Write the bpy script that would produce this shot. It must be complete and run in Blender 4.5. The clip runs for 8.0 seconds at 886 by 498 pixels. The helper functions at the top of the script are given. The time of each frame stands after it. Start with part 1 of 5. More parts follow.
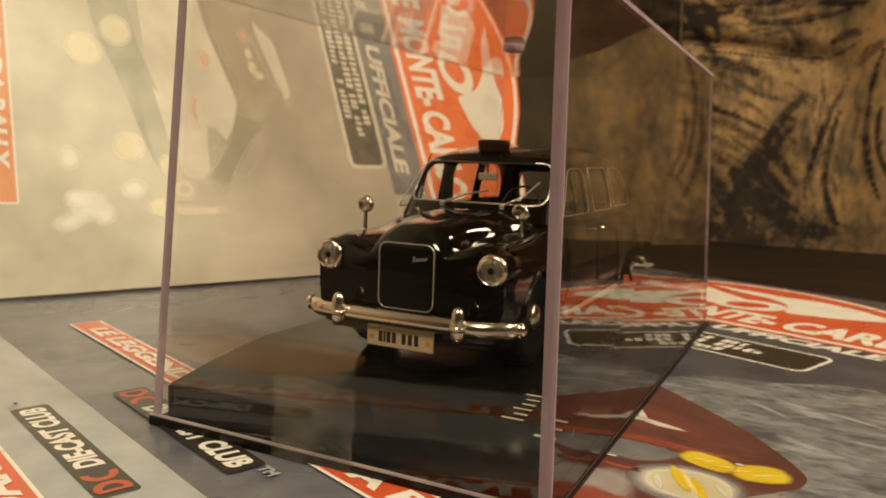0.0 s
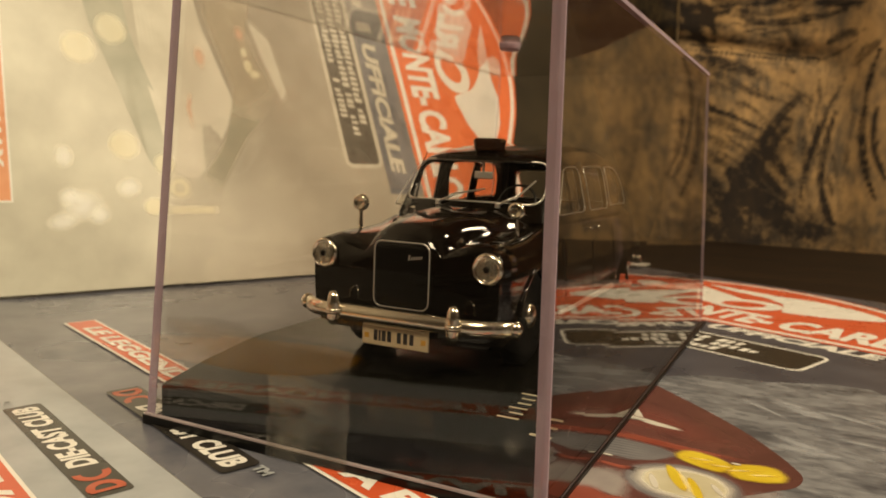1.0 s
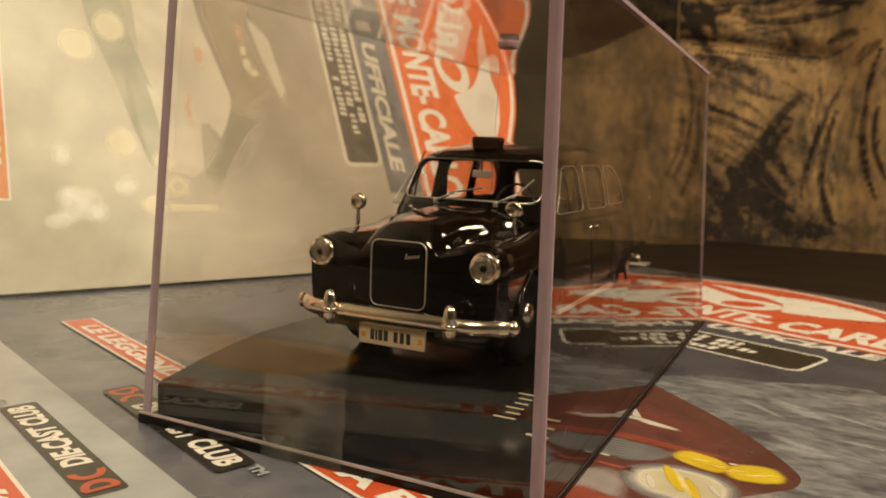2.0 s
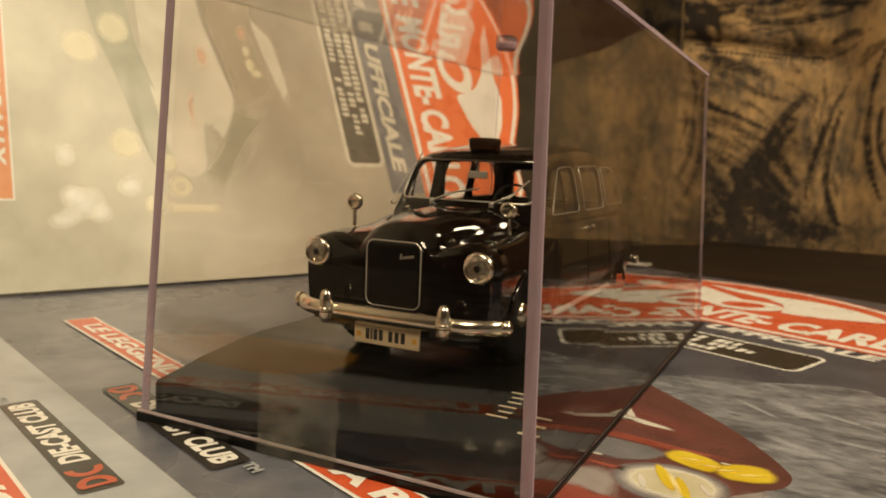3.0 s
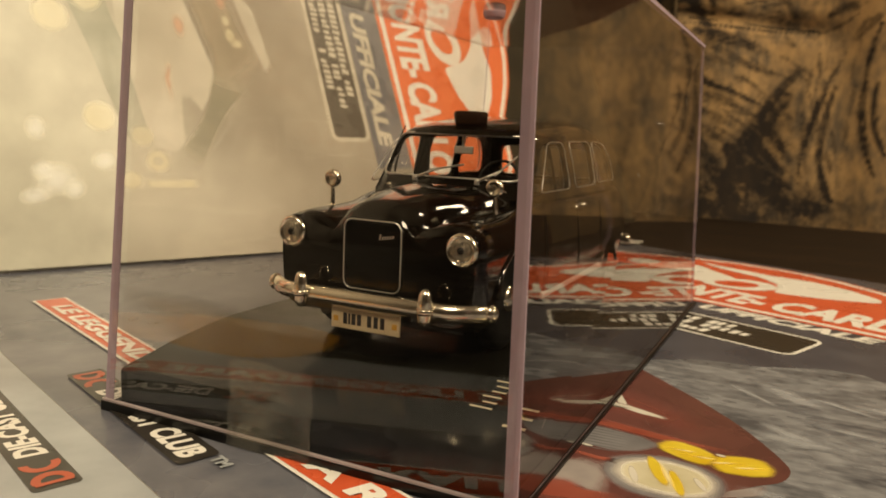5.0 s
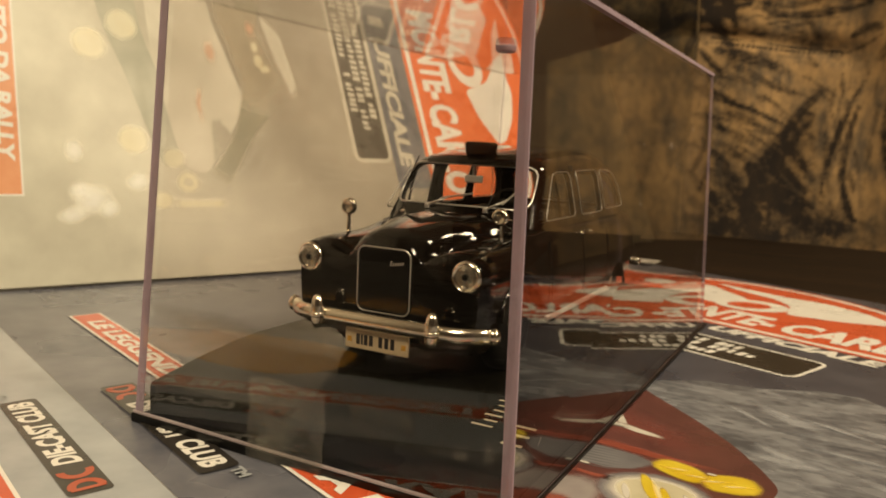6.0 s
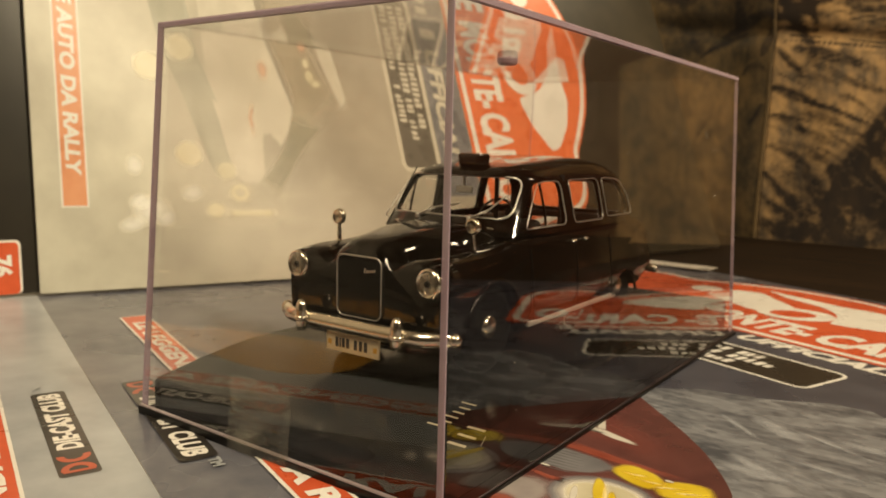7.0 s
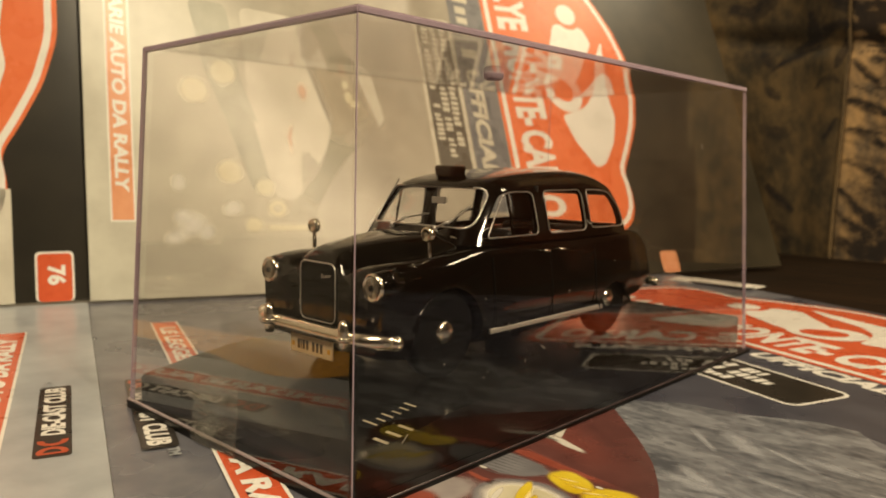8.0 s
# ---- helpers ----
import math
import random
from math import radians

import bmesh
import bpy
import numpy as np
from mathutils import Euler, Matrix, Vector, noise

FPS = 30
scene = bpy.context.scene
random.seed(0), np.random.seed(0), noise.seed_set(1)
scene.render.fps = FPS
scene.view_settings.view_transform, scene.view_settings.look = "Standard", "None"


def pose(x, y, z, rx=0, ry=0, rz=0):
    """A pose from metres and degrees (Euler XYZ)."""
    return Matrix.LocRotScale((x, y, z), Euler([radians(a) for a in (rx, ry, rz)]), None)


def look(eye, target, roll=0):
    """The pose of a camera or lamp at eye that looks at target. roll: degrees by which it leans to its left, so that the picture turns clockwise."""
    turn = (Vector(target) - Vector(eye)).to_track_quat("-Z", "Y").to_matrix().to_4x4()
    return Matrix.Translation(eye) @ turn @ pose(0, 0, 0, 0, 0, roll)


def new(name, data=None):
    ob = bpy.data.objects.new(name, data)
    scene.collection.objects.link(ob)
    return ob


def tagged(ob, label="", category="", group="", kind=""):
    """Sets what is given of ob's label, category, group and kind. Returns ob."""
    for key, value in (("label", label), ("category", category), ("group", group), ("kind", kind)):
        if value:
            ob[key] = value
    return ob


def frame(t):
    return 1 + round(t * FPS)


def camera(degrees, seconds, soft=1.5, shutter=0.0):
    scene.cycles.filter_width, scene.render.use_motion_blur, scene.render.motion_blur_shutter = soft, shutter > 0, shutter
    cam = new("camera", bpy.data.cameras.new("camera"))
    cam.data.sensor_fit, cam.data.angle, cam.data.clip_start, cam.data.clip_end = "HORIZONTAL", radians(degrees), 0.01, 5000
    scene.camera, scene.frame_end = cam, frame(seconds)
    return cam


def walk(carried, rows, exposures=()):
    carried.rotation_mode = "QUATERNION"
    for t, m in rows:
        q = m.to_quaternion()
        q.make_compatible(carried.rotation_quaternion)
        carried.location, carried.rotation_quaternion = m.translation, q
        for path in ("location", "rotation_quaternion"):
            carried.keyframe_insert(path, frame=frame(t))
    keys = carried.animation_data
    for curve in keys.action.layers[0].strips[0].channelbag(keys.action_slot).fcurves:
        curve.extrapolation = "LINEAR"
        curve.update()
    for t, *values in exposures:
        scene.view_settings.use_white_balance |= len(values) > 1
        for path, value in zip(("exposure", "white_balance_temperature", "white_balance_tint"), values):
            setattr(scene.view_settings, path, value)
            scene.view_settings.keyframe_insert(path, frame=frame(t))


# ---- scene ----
cam = camera(60.0, 8.0, soft=1.7)
cam.data.dof.use_dof = True
cam.data.dof.focus_distance = 0.125
cam.data.dof.aperture_fstop = 42.0
ROWS = [
    (0, 0.03219, -0.09970, 0.05163, 26.477, -6.961, 1.957),
    (0.5, 0.03225, -0.09931, 0.05157, 26.397, -7.008, 1.979),
    (1, 0.03217, -0.09912, 0.05131, 26.233, -6.954, 2.038),
    (1.5, 0.03208, -0.09902, 0.05117, 26.082, -6.921, 2.079),
    (1.7, 0.03226, -0.09858, 0.05122, 26.164, -6.977, 2.109),
    (2.8, 0.03407, -0.09814, 0.05131, 26.602, -7.050, 2.196),
    (3, 0.03496, -0.09838, 0.05149, 26.773, -7.034, 2.181),
    (3.5, 0.03497, -0.09636, 0.05119, 26.009, -7.327, 2.210),
    (4, 0.03221, -0.09230, 0.05085, 26.011, -9.286, 2.354),
    (4.2, 0.03201, -0.09096, 0.05098, 26.227, -9.246, 2.514),
    (5.3, 0.03277, -0.09054, 0.05195, 25.923, -8.805, 2.363),
    (5.5, 0.03267, -0.09192, 0.05397, 25.838, -8.837, 2.466),
    (6, 0.03936, -0.09623, 0.05519, 28.081, -7.965, 2.535),
    (6.5, 0.04977, -0.09240, 0.05509, 31.324, -7.956, 2.195),
    (7, 0.06345, -0.08893, 0.05749, 35.622, -7.822, 1.480),
    (7.5, 0.07767, -0.08368, 0.05756, 40.763, -7.619, 0.389),
    (8, 0.08929, -0.07495, 0.05594, 43.023, -6.379, 0.971),
]
EXPOSURES = [(0.0, 0.0), (8.0, 0.0)]
walk(cam, [(t, pose(x, y, z, 90 + pitch, 0, yaw) @ pose(0, 0, 0, 0, 0, roll)) for t, x, y, z, yaw, pitch, roll in ROWS], EXPOSURES)

# ------------------------------------------------------------ light
CM = 0.01
world = bpy.data.worlds.new("room_dusk")
world.use_nodes = True
world.node_tree.nodes["Background"].inputs[0].default_value = (1.0, 0.62, 0.33, 1)
world.node_tree.nodes["Background"].inputs[1].default_value = 0.02
scene.world = world


def lamp_area(name, eye, target, size, watts, colour, spread=180):
    data = bpy.data.lights.new(name, "AREA")
    data.shape, data.size, data.energy, data.color, data.spread = "DISK", size * CM, watts, colour, radians(spread)
    ob = new(name, data)
    ob.matrix_world = look(Vector(eye) * CM, Vector(target) * CM)
    return ob


WARM = (1.0, 0.815, 0.53)
lamp_area("desk_lamp_light", (88, 0, 78), (-10, 18, 4), 18, 2.1, WARM, 75)
lamp_area("room_lamp_light", (4, -104, 128), (-8, 10, 2), 46, 16.0, WARM)
lamp_area("standing_lamp_light", (52, 86, 116), (-6, 8, 0), 20, 3.5, WARM)


# ------------------------------------------------------------ materials
def nodes_of(name):
    m = bpy.data.materials.new(name)
    m.use_nodes = True
    tree = m.node_tree
    return m, tree, tree.nodes["Principled BSDF"]


def put(tree, kind, **values):
    n = tree.nodes.new(kind)
    for key, value in values.items():
        n.inputs[key.replace("_", " ")].default_value = value
    return n


def rgb(c):
    return (c[0], c[1], c[2], 1)


def surface(name, a, b, rough=0.5, rough2=None, scale=400, big=40, metal=0.0, coat=0.0, bump=0.0, spec=0.5, contrast=(0.35, 0.65), detail=6, stretch=(1, 1, 1)):
    """Two colours mixed by noise at two sizes, with uneven gloss and fine relief."""
    m, tree, p = nodes_of(name)
    link = tree.links.new
    at = tree.nodes.new("ShaderNodeTexCoord")
    place = tree.nodes.new("ShaderNodeMapping")
    place.inputs["Scale"].default_value = stretch
    link(at.outputs["Object"], place.inputs["Vector"])
    fine = put(tree, "ShaderNodeTexNoise", Scale=scale, Detail=detail)
    wide = put(tree, "ShaderNodeTexNoise", Scale=big, Detail=3.0)
    for n in (fine, wide):
        link(place.outputs[0], n.inputs["Vector"])
    add = tree.nodes.new("ShaderNodeMath")
    add.operation, add.use_clamp = "MULTIPLY_ADD", True
    add.inputs[1].default_value = 0.4
    link(fine.outputs["Fac"], add.inputs[0])
    half = tree.nodes.new("ShaderNodeMath")
    half.operation = "MULTIPLY"
    half.inputs[1].default_value = 0.6
    link(wide.outputs["Fac"], half.inputs[0])
    link(half.outputs[0], add.inputs[2])
    ramp = tree.nodes.new("ShaderNodeValToRGB")
    ramp.color_ramp.elements[0].position, ramp.color_ramp.elements[1].position = contrast
    ramp.color_ramp.elements[0].color, ramp.color_ramp.elements[1].color = rgb(a), rgb(b)
    link(add.outputs[0], ramp.inputs[0])
    link(ramp.outputs[0], p.inputs["Base Color"])
    gloss = tree.nodes.new("ShaderNodeMapRange")
    gloss.inputs["To Min"].default_value, gloss.inputs["To Max"].default_value = rough, rough if rough2 is None else rough2
    link(wide.outputs["Fac"], gloss.inputs["Value"])
    link(gloss.outputs[0], p.inputs["Roughness"])
    p.inputs["Metallic"].default_value, p.inputs["Coat Weight"].default_value = metal, coat
    p.inputs["Coat Roughness"].default_value = 0.04
    p.inputs["Specular IOR Level"].default_value = spec
    if bump:
        b_ = tree.nodes.new("ShaderNodeBump")
        b_.inputs["Strength"].default_value, b_.inputs["Distance"].default_value = bump, 0.0002
        link(fine.outputs["Fac"], b_.inputs["Height"])
        link(b_.outputs[0], p.inputs["Normal"])
    return m


def clear(name, tint=(1, 1, 1), f0=0.045, rough=0.02, milk=0.0, milk_colour=(0.5, 0.5, 0.5), smear=0.0, gain=1.0):
    """Clear plastic: straight through, with gloss that grows towards grazing."""
    m, tree, p = nodes_of(name)
    link = tree.links.new
    tree.nodes.remove(p)
    out = tree.nodes["Material Output"]
    thru = tree.nodes.new("ShaderNodeBsdfTransparent")
    thru.inputs[0].default_value = rgb(tint)
    gloss = put(tree, "ShaderNodeBsdfGlossy", Roughness=rough)
    face = put(tree, "ShaderNodeLayerWeight", Blend=0.5)
    power = tree.nodes.new("ShaderNodeMath")
    power.operation = "POWER"
    power.inputs[1].default_value = 3.3
    link(face.outputs["Facing"], power.inputs[0])
    fac = tree.nodes.new("ShaderNodeMath")
    fac.operation, fac.use_clamp = "MULTIPLY_ADD", True
    fac.inputs[1].default_value, fac.inputs[2].default_value = gain * (1 - f0), f0
    link(power.outputs[0], fac.inputs[0])
    mix = tree.nodes.new("ShaderNodeMixShader")
    link(fac.outputs[0], mix.inputs[0])
    link(thru.outputs[0], mix.inputs[1])
    link(gloss.outputs[0], mix.inputs[2])
    last = mix
    if milk or smear:
        dull = tree.nodes.new("ShaderNodeBsdfDiffuse")
        dull.inputs[0].default_value = rgb(milk_colour)
        mix2 = tree.nodes.new("ShaderNodeMixShader")
        mix2.inputs[0].default_value = milk
        if smear:
            at = tree.nodes.new("ShaderNodeTexCoord")
            n = put(tree, "ShaderNodeTexNoise", Scale=90.0, Detail=7.0, Roughness=0.7)
            link(at.outputs["Object"], n.inputs["Vector"])
            span = tree.nodes.new("ShaderNodeMapRange")
            span.inputs["From Min"].default_value, span.inputs["From Max"].default_value = 0.45, 0.8
            span.inputs["To Min"].default_value, span.inputs["To Max"].default_value = milk, milk + smear
            link(n.outputs["Fac"], span.inputs["Value"])
            link(span.outputs[0], mix2.inputs[0])
        link(mix.outputs[0], mix2.inputs[1])
        link(dull.outputs[0], mix2.inputs[2])
        last = mix2
    link(last.outputs[0], out.inputs["Surface"])
    return m


def ink(name, colour, other=None, rough=0.22, scale=300.0):
    """Printed colour under a glossy varnish."""
    c2 = other or tuple(min(1, v * 1.12 + 0.004) for v in colour)
    return surface(name, colour, c2, rough, rough + 0.12, scale=scale, big=60, bump=0.05)


MAT = {}
MAT["black_paint"] = surface("black_paint", (0.0016, 0.0011, 0.0007), (0.003, 0.0021, 0.0014), 0.05, 0.10, coat=0.3, scale=900)
MAT["black_plastic"] = surface("black_plastic", (0.0014, 0.0013, 0.0012), (0.003, 0.0028, 0.0026), 0.04, 0.10, scale=700, bump=0.04)
MAT["plinth_plastic"] = surface("plinth_plastic", (0.003, 0.0028, 0.0022), (0.007, 0.0065, 0.005), 0.12, 0.2, scale=500, big=30, bump=0.04, spec=0.3)
MAT["dull_plastic"] = surface("dull_plastic", (0.0018, 0.0017, 0.0016), (0.004, 0.0038, 0.0035), 0.28, 0.4, scale=700, bump=0.06, spec=0.35)
MAT["rubber"] = surface("rubber", (0.0016, 0.0015, 0.0014), (0.0032, 0.003, 0.0028), 0.6, 0.8, scale=1500, bump=0.3, spec=0.15)
MAT["chrome"] = surface("chrome", (0.86, 0.79, 0.65), (0.94, 0.88, 0.76), 0.16, 0.25, metal=1.0, scale=800)
MAT["silver"] = surface("silver_paint", (0.62, 0.60, 0.56), (0.75, 0.73, 0.69), 0.25, 0.35, metal=0.85, scale=1500)
MAT["sill_silver"] = surface("dull_silver", (0.55, 0.52, 0.48), (0.68, 0.65, 0.61), 0.35, 0.5, metal=0.6, scale=1500)
MAT["interior"] = surface("dark_interior", (0.006, 0.005, 0.004), (0.012, 0.010, 0.008), 0.55, 0.7, scale=600)
MAT["lens"] = clear("lamp_lens", (0.94, 0.90, 0.83), 0.05, 0.05, milk=0.12, milk_colour=(0.78, 0.70, 0.56), smear=0.16)
MAT["reflector"] = surface("reflector", (0.44, 0.38, 0.29), (0.66, 0.59, 0.47), 0.2, 0.4, metal=0.45, scale=2200, big=500, bump=0.3)
MAT["car_glass"] = clear("car_glass", (0.97, 0.97, 0.96), 0.02, 0.02)
MAT["acrylic"] = clear("clear_acrylic", (0.985, 0.975, 0.97), 0.066, 0.028, milk=0.0, smear=0.0018, milk_colour=(0.7, 0.66, 0.6))
MAT["acrylic_inside"] = clear("clear_acrylic_inside", (0.985, 0.975, 0.97), 0.006, 0.02, gain=0.06)
MAT["acrylic_edge"] = clear("mauve_acrylic_edge", (0.80, 0.70, 0.76), 0.08, 0.10, milk=0.72, milk_colour=(0.45, 0.35, 0.43), smear=0.2)
MAT["acrylic_rim"] = clear("mauve_acrylic_rim", (0.80, 0.72, 0.76), 0.08, 0.1, milk=0.34, milk_colour=(0.64, 0.56, 0.58), smear=0.25)
MAT["dark_rim"] = surface("dark_rim", (0.045, 0.032, 0.036), (0.10, 0.072, 0.078), 0.18, 0.3, scale=300, big=60, spec=0.6)
MAT["tape"] = clear("sticky_tape", (0.94, 0.93, 0.89), 0.05, 0.10, milk=0.055, milk_colour=(0.5, 0.47, 0.4), smear=0.26)
MAT["dust"] = surface("dust", (0.30, 0.28, 0.24), (0.45, 0.42, 0.37), 0.8, 0.9)
MAT["plate"] = surface("pale_plate", (0.54, 0.43, 0.27), (0.66, 0.55, 0.37), 0.3, 0.4, scale=900)
MAT["plate_ink"] = ink("plate_ink", (0.015, 0.015, 0.018))
MAT["plate_gold"] = ink("plate_gold", (0.55, 0.30, 0.05))
MAT["sign_brown"] = surface("sign_brown", (0.014, 0.006, 0.003), (0.026, 0.010, 0.005), 0.15, 0.25, coat=0.6, scale=800)
MAT["red_lens"] = surface("red_lens", (0.25, 0.02, 0.01), (0.4, 0.03, 0.02), 0.12, 0.2, scale=900)
MAT["slate_cover"] = surface("slate_cover", (0.085, 0.090, 0.120), (0.22, 0.222, 0.255), 0.22, 0.34, scale=120, big=22, bump=0.04, contrast=(0.36, 0.66))
MAT["grey_cover"] = surface("grey_cover", (0.31, 0.335, 0.37), (0.49, 0.52, 0.55), 0.24, 0.36, scale=120, big=18, bump=0.04, contrast=(0.35, 0.65))
def falloff_cover():
    """Pale cover that turns from light to taupe along the page: painted light falloff."""
    m = surface("falloff_cover", (0.49, 0.475, 0.405), (0.74, 0.735, 0.63), 0.26, 0.42, scale=70, big=14, bump=0.03, contrast=(0.34, 0.64))
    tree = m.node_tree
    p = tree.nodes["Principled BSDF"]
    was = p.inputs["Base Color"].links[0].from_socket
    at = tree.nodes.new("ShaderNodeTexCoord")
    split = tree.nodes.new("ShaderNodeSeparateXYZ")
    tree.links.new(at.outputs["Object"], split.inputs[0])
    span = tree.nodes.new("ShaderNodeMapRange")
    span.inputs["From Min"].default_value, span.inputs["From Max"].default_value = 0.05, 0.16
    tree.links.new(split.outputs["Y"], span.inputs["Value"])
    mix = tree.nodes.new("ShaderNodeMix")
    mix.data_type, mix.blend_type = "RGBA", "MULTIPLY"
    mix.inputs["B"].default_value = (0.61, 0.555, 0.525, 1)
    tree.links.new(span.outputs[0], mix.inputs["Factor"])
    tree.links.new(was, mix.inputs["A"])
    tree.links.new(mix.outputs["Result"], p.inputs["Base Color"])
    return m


MAT["falloff_cover"] = falloff_cover()
MAT["dark_cover"] = surface("dark_cover", (0.014, 0.012, 0.008), (0.034, 0.029, 0.02), 0.28, 0.4, scale=60, big=14, contrast=(0.4, 0.7))
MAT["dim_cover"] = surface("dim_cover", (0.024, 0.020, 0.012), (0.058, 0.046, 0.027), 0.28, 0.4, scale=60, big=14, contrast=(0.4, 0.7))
MAT["paper_edge"] = surface("paper_edge", (0.5, 0.47, 0.42), (0.7, 0.67, 0.6), 0.6, 0.8, scale=2000)
MAT["white_paper"] = surface("white_paper", (0.66, 0.63, 0.57), (0.80, 0.77, 0.71), 0.5, 0.65, scale=900)
MAT["red_ink"] = ink("red_ink", (0.57, 0.090, 0.032), (0.67, 0.12, 0.046))
# pale red of the standing page: its glare is put into the colour
MAT["hazed_red_ink"] = ink("hazed_red_ink", (0.70, 0.30, 0.155), (0.77, 0.37, 0.205))
MAT["orange_ink"] = ink("orange_ink", (0.76, 0.17, 0.06), (0.83, 0.22, 0.085))
MAT["white_ink"] = ink("white_ink", (0.79, 0.77, 0.73), (0.86, 0.84, 0.80))
# three inks of the standing page with glare haze in their colours
MAT["hazed_white_ink"] = ink("hazed_white_ink", (0.56, 0.52, 0.43), (0.66, 0.62, 0.52))
MAT["hazed_label_ink"] = ink("hazed_label_ink", (0.115, 0.10, 0.08), (0.15, 0.13, 0.105))
MAT["hazed_band_ink"] = ink("hazed_band_ink", (0.16, 0.16, 0.175), (0.24, 0.235, 0.245))
MAT["photo_orange"] = surface("photo_orange", (0.74, 0.32, 0.03), (0.88, 0.45, 0.06), 0.22, 0.3, scale=140, big=30)
MAT["gilt_ink"] = ink("gilt_ink", (0.42, 0.38, 0.27), (0.52, 0.48, 0.36))
MAT["black_ink"] = ink("black_ink", (0.022, 0.020, 0.018), (0.034, 0.03, 0.027))
MAT["navy_ink"] = ink("navy_ink", (0.046, 0.048, 0.068), (0.085, 0.087, 0.112), scale=90)
MAT["logo_orange"] = ink("logo_orange", (0.42, 0.07, 0.025), (0.5, 0.09, 0.035))
MAT["maroon_ink"] = surface("maroon_ink", (0.09, 0.034, 0.032), (0.15, 0.056, 0.05), 0.2, 0.3, scale=160, big=35)
MAT["rock_ink"] = surface("rock_ink", (0.075, 0.08, 0.098), (0.285, 0.295, 0.33), 0.22, 0.32, scale=420, big=95, contrast=(0.38, 0.64), stretch=(0.7, 1.4, 1), detail=14)
MAT["photo_pale"] = surface("photo_pale", (0.54, 0.51, 0.43), (0.70, 0.67, 0.58), 0.26, 0.4, scale=120, big=40)
MAT["photo_sage"] = surface("photo_sage", (0.35, 0.35, 0.285), (0.48, 0.475, 0.395), 0.26, 0.4, scale=120, big=40)
MAT["table_wood"] = surface("table_wood", (0.008, 0.005, 0.003), (0.022, 0.012, 0.006), 0.55, 0.7, scale=160, big=30, stretch=(0.25, 3, 1), bump=0.15, spec=0.12)
# unseen west wall, kept pale to brighten the case's reflections
MAT["pale_wall_paint"] = surface("pale_wall_paint", (0.68, 0.61, 0.50), (0.78, 0.71, 0.60), 0.8, 0.9, scale=90, big=4)
# room shade is put into the colour of the unseen east and south walls
MAT["shaded_wall_paint"] = surface("shaded_wall_paint", (0.045, 0.031, 0.02), (0.07, 0.05, 0.032), 0.8, 0.9, scale=90, big=4)
MAT["brown_wall_paint"] = surface("brown_wall_paint", (0.14, 0.048, 0.02), (0.19, 0.068, 0.028), 0.7, 0.8, scale=90, big=4)
MAT["ceiling_paint"] = surface("ceiling_paint", (0.55, 0.50, 0.42), (0.65, 0.60, 0.52), 0.85, 0.95, scale=90, big=4)
MAT["floor_wood"] = surface("floor_wood", (0.05, 0.028, 0.015), (0.10, 0.056, 0.03), 0.4, 0.55, scale=60, big=6, stretch=(0.2, 2, 1))


def soft_ink(name, a, b, strength=1.0, edge=0.4, ragged=0.5, scale=220.0, under=(0.64, 0.61, 0.52)):
    """A photograph's patch that thins out towards its outline: U runs from 0 at its heart to 1 at its edge."""
    m = surface(name, a, b, 0.24, 0.34, scale=160, big=50)
    tree = m.node_tree
    link = tree.links.new
    at = tree.nodes.new("ShaderNodeTexCoord")
    split = tree.nodes.new("ShaderNodeSeparateXYZ")
    link(at.outputs["UV"], split.inputs[0])
    grain = put(tree, "ShaderNodeTexNoise", Scale=scale, Detail=5.0, Roughness=0.65)
    link(at.outputs["Object"], grain.inputs["Vector"])
    shift = tree.nodes.new("ShaderNodeMath")
    shift.operation = "MULTIPLY_ADD"
    shift.inputs[1].default_value, shift.inputs[2].default_value = ragged, -0.5 * ragged
    link(grain.outputs["Fac"], shift.inputs[0])
    add = tree.nodes.new("ShaderNodeMath")
    add.operation = "ADD"
    link(split.outputs["X"], add.inputs[0])
    link(shift.outputs[0], add.inputs[1])
    span = tree.nodes.new("ShaderNodeMapRange")
    span.interpolation_type = "SMOOTHSTEP"
    span.inputs["From Min"].default_value, span.inputs["From Max"].default_value = 0.98 - edge, 0.98
    span.inputs["To Min"].default_value, span.inputs["To Max"].default_value = strength, 0.0
    link(add.outputs[0], span.inputs["Value"])
    # where the ink is thin, the print below shows in its own colour
    p = tree.nodes["Principled BSDF"]
    was = p.inputs["Base Color"].links[0].from_socket
    rest = tree.nodes.new("ShaderNodeMath")
    rest.operation = "SUBTRACT"
    rest.inputs[0].default_value = 1.0
    link(span.outputs[0], rest.inputs[1])
    both = tree.nodes.new("ShaderNodeMix")
    both.data_type, both.blend_type = "RGBA", "ADD"
    both.inputs["B"].default_value = rgb(under)
    link(rest.outputs[0], both.inputs["Factor"])
    link(was, both.inputs["A"])
    link(both.outputs["Result"], p.inputs["Base Color"])
    thru = tree.nodes.new("ShaderNodeBsdfTransparent")
    mix = tree.nodes.new("ShaderNodeMixShader")
    out = tree.nodes["Material Output"]
    link(span.outputs[0], mix.inputs[0])
    link(thru.outputs[0], mix.inputs[1])
    link(tree.nodes["Principled BSDF"].outputs[0], mix.inputs[2])
    link(mix.outputs[0], out.inputs["Surface"])
    return m


